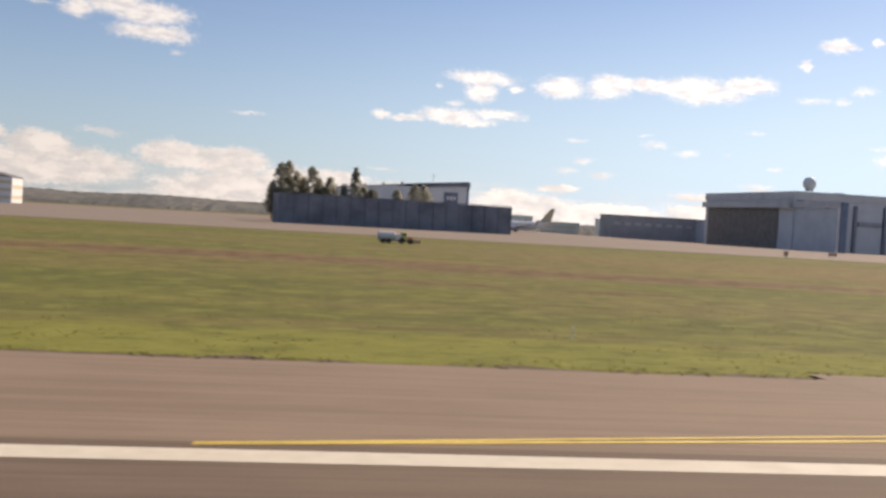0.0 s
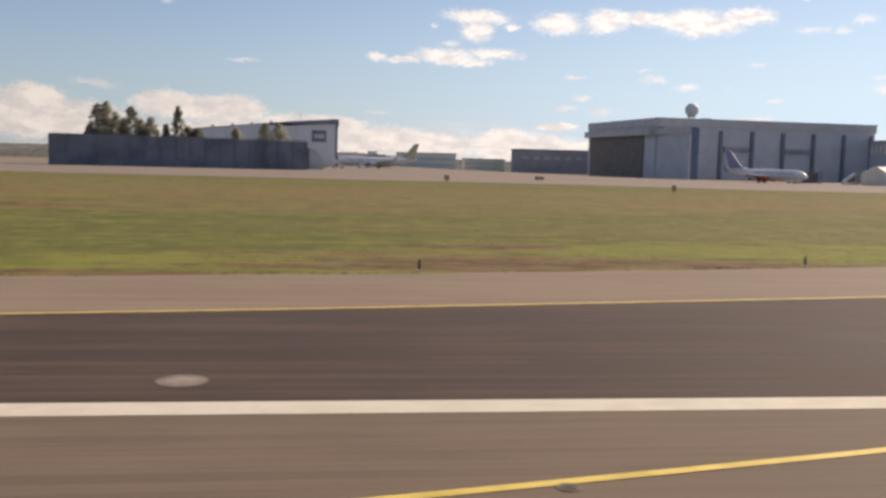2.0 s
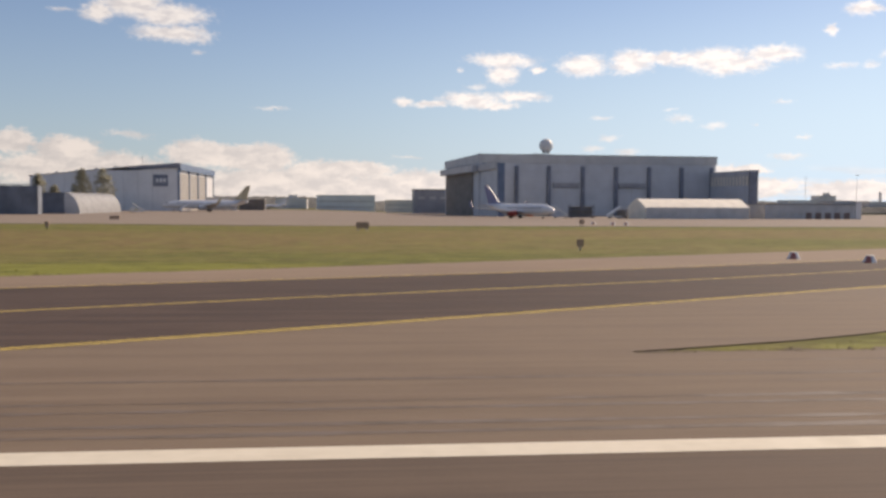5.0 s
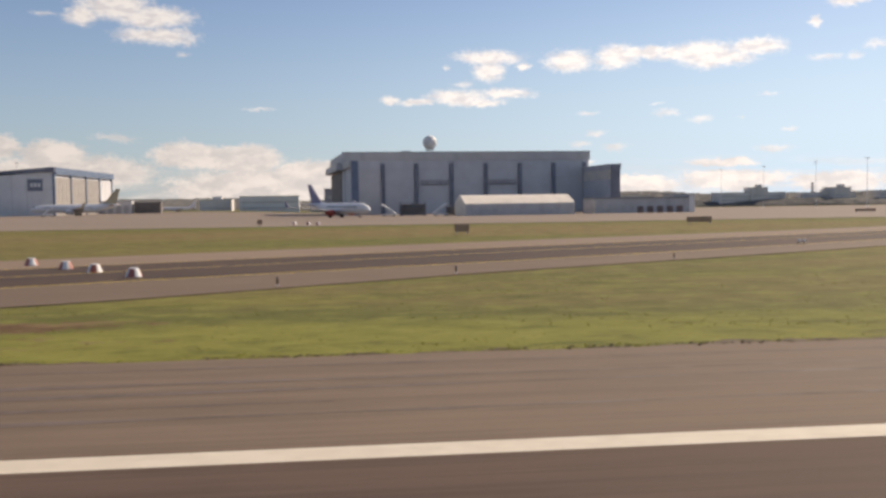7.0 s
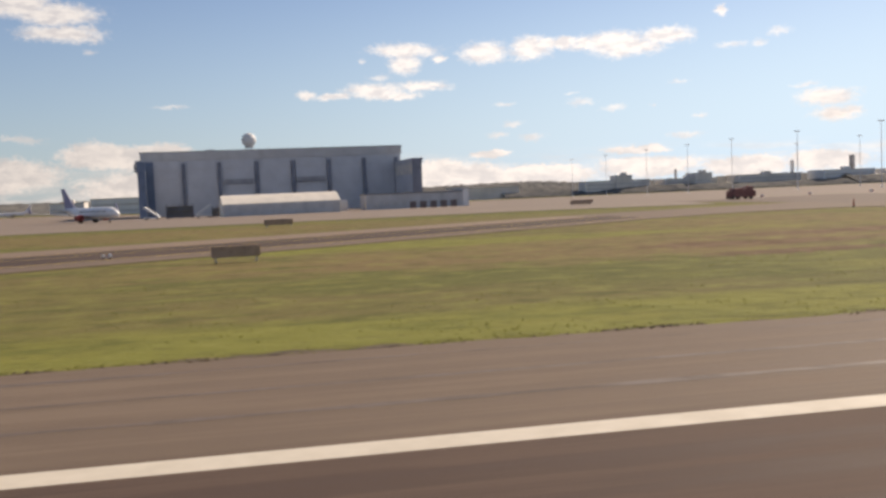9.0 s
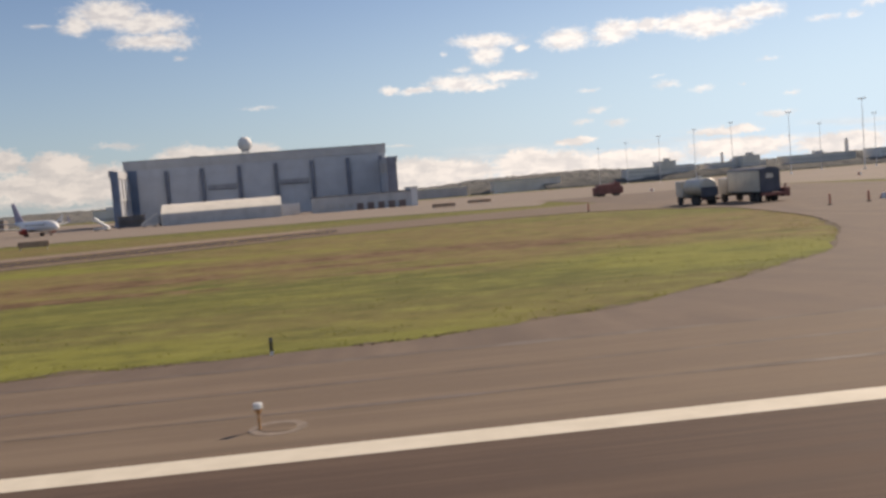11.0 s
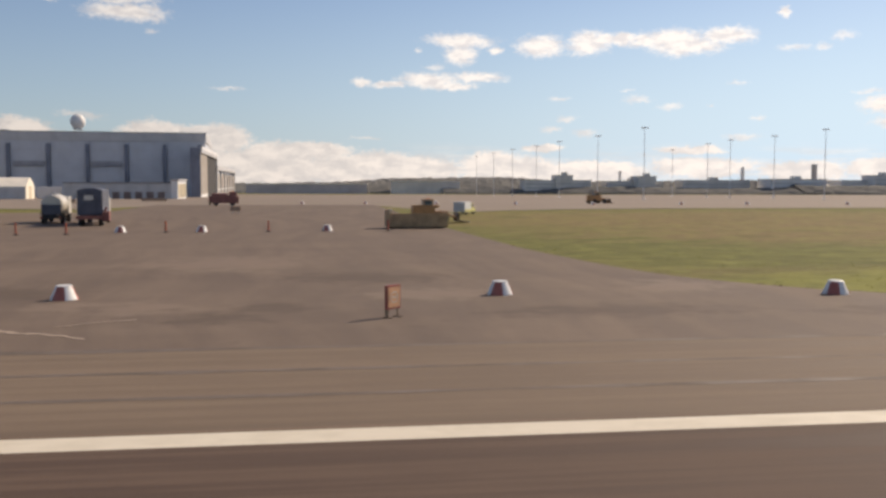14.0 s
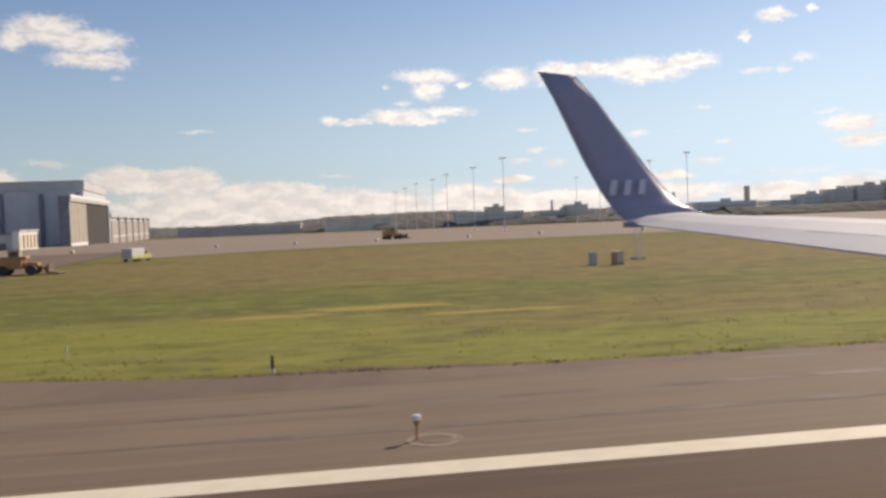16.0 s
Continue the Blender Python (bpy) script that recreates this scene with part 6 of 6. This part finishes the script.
# ---------------------------------------------------------------- aircraft
def airliner(x, y, turn, tailmat, label, scale=1.0, lx=1.0):
    """A parked twin-engined airliner; the nose points along +x, the origin is under the tail."""
    a = thing("airliner", x, y, tz(x, y), turn, label, "aircraft", "parked airliners")
    R, Z = 1.9 * scale, 3.3 * scale
    cut = 29.0 * (1 - lx)     # shorter body: what sits ahead of the wing moves aft
    half = cut * 0.5
    prof = [(-1.0, 0.12, 1.5), (1.5, 0.45, 1.1), (5.0, 0.78, 0.55), (9.0, 1.0, 0.0), (29.5, 1.0, 0.0), (33.0, 0.93, -0.05), (35.5, 0.72, -0.3), (37.2, 0.42, -0.6), (38.0, 0.08, -0.8)]
    bm = bmesh.new()
    loft(bm, [[((px if px < 9 else 9 + (px - 9) * lx) * scale, R * r * math.cos(t), Z + dz * scale + R * r * math.sin(t)) for t in (2 * math.pi * k / 24 for k in range(24))] for px, r, dz in prof])
    part("fuselage", bm, SKIN, a, smooth=True)
    fin = [(0.2, 4.6), (6.8, 4.9), (5.0, 5.9), (0.0, 11.9), (-1.9, 11.9)]
    part("tail_fin", prism([(px * scale, pz * scale) for px, pz in fin], -0.18 * scale, 0.18 * scale), tailmat, a, "coloured tail fin")
    for side in (-1, 1):
        def flat_wing(name, root, tip, y0, y1, z0, z1, mat):
            b = bmesh.new()
            rings = []
            for (xa, xb), yy, zz, th in ((root, y0, z0, 0.35), (tip, y1, z1, 0.1)):
                rings.append([((xa + (xb - xa) * f) * scale, side * yy * scale, (zz + th * h) * scale) for f, h in ((0, 0), (0.3, 0.6), (0.7, 1.0), (1, 0.2), (0.7, -0.5), (0.3, -0.4))])
            return part(name, loft(b, rings), mat, a)
        flat_wing("stabilizer", (1.0, 4.6), (-0.6, 1.0), 0.6, 6.8, 4.2, 5.0, SKINGREY)
        w = flat_wing("wing", (14.0 - half, 21.5 - half), (9.2 - half, 10.9 - half), 1.5, 16.6, 2.2, 3.9, SKINGREY)
        part("winglet", prism([((px - half) * scale, pz * scale) for px, pz in ((9.2, 3.9), (10.9, 3.9), (9.3, 6.2), (8.7, 6.2))], (side * 16.6 - 0.06) * scale, (side * 16.6 + 0.06) * scale), tailmat, w)
        e = part("engine", lathe([(0.55 * scale, -2.2 * scale), (0.85 * scale, -1.2 * scale), (1.05 * scale, 0.4 * scale), (1.0 * scale, 1.6 * scale), (0.86 * scale, 1.8 * scale), (0.82 * scale, 1.2 * scale)], 20), WARMRED if tailmat is LIVERYBLUE else SKINGREY, a, "engine nacelle", smooth=True)
        e.matrix_local = pose((19.0 - half) * scale, side * 4.9 * scale, 1.75 * scale, 0, 90, 0)
        part("fan", lathe([(0.8 * scale, 1.1 * scale), (0.2 * scale, 1.15 * scale), (0.02, 1.6 * scale)], 16), BLACK, e)
        g = part("main_gear", tubed(((16.8 - half) * scale, side * 2.8 * scale, 0.6 * scale), ((16.8 - half) * scale, side * 2.4 * scale, 2.6 * scale), 0.14 * scale), STEEL, a)
        for dy in (-0.4, 0.4):
            t = part("wheel", lathe([(0.25 * scale, -0.18 * scale), (0.55 * scale, -0.18 * scale), (0.55 * scale, 0.18 * scale), (0.25 * scale, 0.18 * scale)], 16), BLACK, g)
            t.matrix_local = pose((16.8 - half) * scale, (side * 2.8 + dy) * scale, 0.55 * scale, 90)
        for k in range(22):
            b = bmesh.new()
            wx = (10.5 + 0.95 * lx * k) * scale
            box(b, wx, wx + 0.32 * scale, side * R * 0.985 - 0.02, side * R * 0.985 + 0.02, Z + 0.28 * scale, Z + 0.72 * scale)
            part("cabin_window", b, GLASS, a)
    n = part("nose_gear", tubed(((33.0 - cut) * scale, 0, 0.4 * scale), ((33.0 - cut) * scale, 0, 2.0 * scale), 0.1 * scale), STEEL, a)
    t = part("wheel", lathe([(0.18 * scale, -0.22 * scale), (0.38 * scale, -0.22 * scale), (0.38 * scale, 0.22 * scale), (0.18 * scale, 0.22 * scale)], 14), BLACK, n)
    t.matrix_local = pose((33.0 - cut) * scale, 0, 0.38 * scale, 90)
    part("cockpit_glass", boxed((35.4 - cut) * scale, (36.3 - cut) * scale, -1.0 * scale, 1.0 * scale, Z + 0.45 * scale, Z + 0.85 * scale, bevel=0.1), GLASS, a)
    return a


def stairs_truck(x, y, turn):
    s = thing("boarding_stairs", x, y, tz(x, y), turn, "white mobile boarding stairs beside a parked airliner", "stairs")
    part("base", boxed(0, 5.5, -1, 1, 0.4, 0.9), PAINT_WHITE, s)
    part("flight", prism([(0, 0.9), (0.6, 0.9), (5.5, 4.2), (5.5, 4.6), (4.8, 4.6), (0, 1.3)], -0.9, 0.9), PAINT_WHITE, s)
    for k in range(12):
        part("step", boxed(0.3 + 0.4 * k, 0.7 + 0.4 * k, -0.8, 0.8, 1.25 + 0.28 * k, 1.32 + 0.28 * k), STEEL, s)
    for wx in (0.8, 4.6):
        for wy in (-0.85, 0.85):
            wheel(s, wx, wy, 0.4, 0.25)


# ---------------------------------------------------------------- wing of the carrying aircraft, as it is at the end of the roll
def own_wing():
    x0, y0, z0 = 463.8, 15.6, 7.0
    a = thing("aircraft_wing", 465.4, 15.0, 4.45, 0, "white airliner wing ending in a tall blue swept winglet", "wing")
    base = Vector((465.4, 15.0, 4.45))
    # stations from the winglet's tip to the inner wing: trailing edge, leading edge, thickness
    tip = [((463.80, 15.85, 7.02), (464.42, 15.85, 6.94), 0.05), ((464.05, 15.82, 6.55), (464.78, 15.82, 6.52), 0.08), ((464.50, 15.72, 5.50), (465.45, 15.72, 5.55), 0.11),
           ((464.74, 15.60, 4.98), (465.85, 15.58, 4.98), 0.13), ((464.88, 15.45, 4.70), (466.10, 15.40, 4.70), 0.14), ((465.00, 15.20, 4.50), (466.38, 15.10, 4.52), 0.15)]
    inner = [((465.00, 15.20, 4.50), (466.38, 15.10, 4.52), 0.15), ((465.12, 14.90, 4.42), (466.60, 14.75, 4.45), 0.17), ((465.75, 13.20, 4.25), (467.75, 13.20, 4.33), 0.24),
             ((466.40, 10.60, 4.03), (469.15, 10.60, 4.10), 0.34), ((467.4, 7.2, 3.60), (471.1, 7.2, 3.80), 0.5), ((468.5, 3.6, 3.25), (473.6, 3.6, 3.45), 0.7)]

    def skin(rows, normal_of):
        bm = bmesh.new()
        rings = []
        for k, (te, le, th) in enumerate(rows):
            te, le = Vector(te) - base, Vector(le) - base
            up = normal_of(k, rows)
            ring = []
            for f, h in ((0, 0.04), (0.25, 0.42), (0.55, 0.62), (0.8, 0.6), (0.95, 0.35), (1.0, 0.0), (0.95, -0.25), (0.7, -0.4), (0.35, -0.3), (0.0, -0.04)):
                ring.append(te + (le - te) * f + up * th * h)
            rings.append(ring)
        return loft(bm, rings)

    def across(k, rows):
        i, j = max(0, k - 1), min(len(rows) - 1, k + 1)
        span = Vector(rows[j][0]) - Vector(rows[i][0])
        chord = Vector(rows[k][1]) - Vector(rows[k][0])
        up = span.cross(chord).normalized()
        return -up if (up.z < 0 and abs(up.z) > 0.5) or (abs(up.z) <= 0.5 and up.y > 0) else up

    let = part("winglet", skin(tip, across), WINGLETBLUE, a, "tall swept winglet in glare-lightened blue", smooth=True)
    bm = bmesh.new()
    for (ta, la, ha), (tb, lb, hb) in zip(tip, tip[1:]):
        tube(bm, Vector(la) - base, Vector(lb) - base, 0.02, 0.02, sides=8)
    # metal leading edge in white: its glint is put into the colour
    part("leading_edge", bm, SKIN, let, "leading edge strip with its metal glint painted white", smooth=True)
    part("wing_panel", skin(inner, across), SKINGREY, a, "pale grey upper wing skin")
    # pale slanted emblem strokes on the winglet
    for k in range(3):
        xa = 464.82 + 0.25 * k - 465.4
        bm = bmesh.new()
        za, zb = 4.92 - 4.45, 5.17 - 4.45
        pts = [(xa, 0.43, za), (xa + 0.11, 0.43, za), (xa + 0.18, 0.50, zb), (xa + 0.07, 0.50, zb)]
        loft(bm, [pts, [(px, py + 0.02, pz) for px, py, pz in pts]])
        part("emblem_stroke", bm, EMBLEM, let, "white emblem stroke")
    # main wheels under the root
    gear = part("main_gear", tubed((5.2, -10.6, -3.2), (5.2, -10.6, -1.0), 0.14, 0.16), STEEL, a, "steel landing gear leg")
    for dy in (-0.36, 0.36):
        t = part("wheel", lathe([(0.24, -0.17), (0.52, -0.17), (0.55, -0.08), (0.55, 0.08), (0.52, 0.17), (0.24, 0.17)], 20), BLACK, gear)
        t.matrix_local = pose(5.2, -10.6 + dy, tz(470, 4.4) - 4.45 + 0.554, 90)
    part("aileron_gap", tubed((1.08, -2.7, -0.165), (1.55, -4.0, -0.245), 0.016, 0.016, sides=6), FASCIA, a)
    part("tail_fairing", boxed(-0.45, -0.15, 0.0, 0.2, -0.06, 0.03, bevel=0.02), LIVERYBLUE, a)


markers()
closure_sign(389.95, 33.2, -12, SIGNRED)
closure_sign(419.95, 33.1, 46, SIGNORANGE)
guidance_sign(256.5, 124.5, 2.0, 1.0, 10)
guidance_sign(294.0, 73.0, 3.6, 0.85, 8)
guidance_sign(299.0, 150.0, 4.4, 0.9, 8)
guidance_sign(367.6, 205.0, 5.0, 0.8, 2)
guidance_sign(181.8, 148.8, 2.0, 1.0, 4)
guidance_sign(133.4, 152.0, 0.6, 0.9, 0)
guidance_sign(101.2, 196.0, 1.0, 1.0, 0)
guidance_sign(126.9, 222.0, 2.2, 0.8, 0)
guidance_sign(201.9, 90.3, 0.65, 0.7, 0)
# sign added here as a substitute for a small red-brown box
guidance_sign(406.8, 143.0, 1.5, 0.7, 0)
guidance_sign(225.5, 184.3, 1.0, 0.9, 0)
lights()
stakes()
guard_light(283.1, 84.5)
fallen_strip(402.65, 17.85)
guidance_sign(380.4, 240.0, 6.0, 0.7, 4)
bollards()
tanker(389.4, 110.0, 5)
box_truck(394.6, 104.6, 6)
loader(429.5, 110.5, 0, YELLOWPAINT, "yellow wheel loader parked at the edge of the grass")
van(438.9, 135.6, 58)
skip_bin(425.3, 95.6, 4)
red_sweeper(401.2, 194.0, 4)
field_truck(12.1, 149.5, 3)
loader(483.5, 218.0, 20, YELLOWPAINT, "small yellow loader far out on the apron")
cabinet()
antenna_mast(492.6, 85.2, 9.3)
van(75.0, 470.0, 10)
airliner(231.2, 349.0, -47, LIVERYBLUE, "white airliner with a dark blue tail parked before the hangar", 1.0, 0.72)
airliner(126.0, 512.0, 178, LIVERYSAND, "white airliner with a sand coloured tail parked before the white hangar", 1.15)
airliner(130, 760, 178, SKIN, "small white airliner far out on the apron", 0.75)
stairs_truck(95, 490, 30)
stairs_truck(86.3, 448, 200)
def freight_block(x, y, w, h, mat, label):
    b = thing("container", x, y, tz(x, y), 0, label, "container", "freight blocks")
    part("body", boxed(0, w, 0, 8, -0.5, h, bevel=0.1), mat, b)
    part("roof_edge", boxed(-0.2, w + 0.2, -0.2, 8.2, h, h + 0.3), STEEL, b)
    for k in range(int(w / 5)):
        part("door", boxed(1.0 + 5 * k, 4.2 + 5 * k, -0.1, 0, -0.5, h * 0.65), GREYWALL if mat is OFFWHITE else mat, b)


freight_block(84, 650, 21, 8.3, OFFWHITE, "tall white freight block at the edge of the apron")
freight_block(106.5, 652, 17, 7.2, UMBER, "low brown freight block at the edge of the apron")


def work_platform(x, y, turn, w, h):
    p = thing("service_platform", x, y, tz(x, y), turn, "dark steel service platform standing before the hangar", "platform")
    for dx in (0, w / 2, w):
        for dy in (0, 2.4):
            part("post", boxed(dx - 0.12, dx + 0.12, dy - 0.12, dy + 0.12, 0, h), NAVY, p)
    for z in (h * 0.45, h * 0.8):
        part("deck", boxed(-0.2, w + 0.2, -0.2, 2.6, z, z + 0.25), UMBER, p)
        part("rail", boxed(-0.2, w + 0.2, -0.2, -0.1, z + 0.9, z + 1.0), NAVY, p)
    part("screen", boxed(0, w, 2.3, 2.36, 0.2, h * 0.8), SLATE, p)
    for dx in (0.4, w - 0.4):
        wheel(p, dx, 0.2, 0.3, 0.2)


stairs_truck(262, 352, 170)
work_platform(264, 357, 3, 9.5, 5.2)
stairs_truck(275, 344, 8)
work_platform(280.5, 348, 0, 3.2, 3.6)
own_wing()
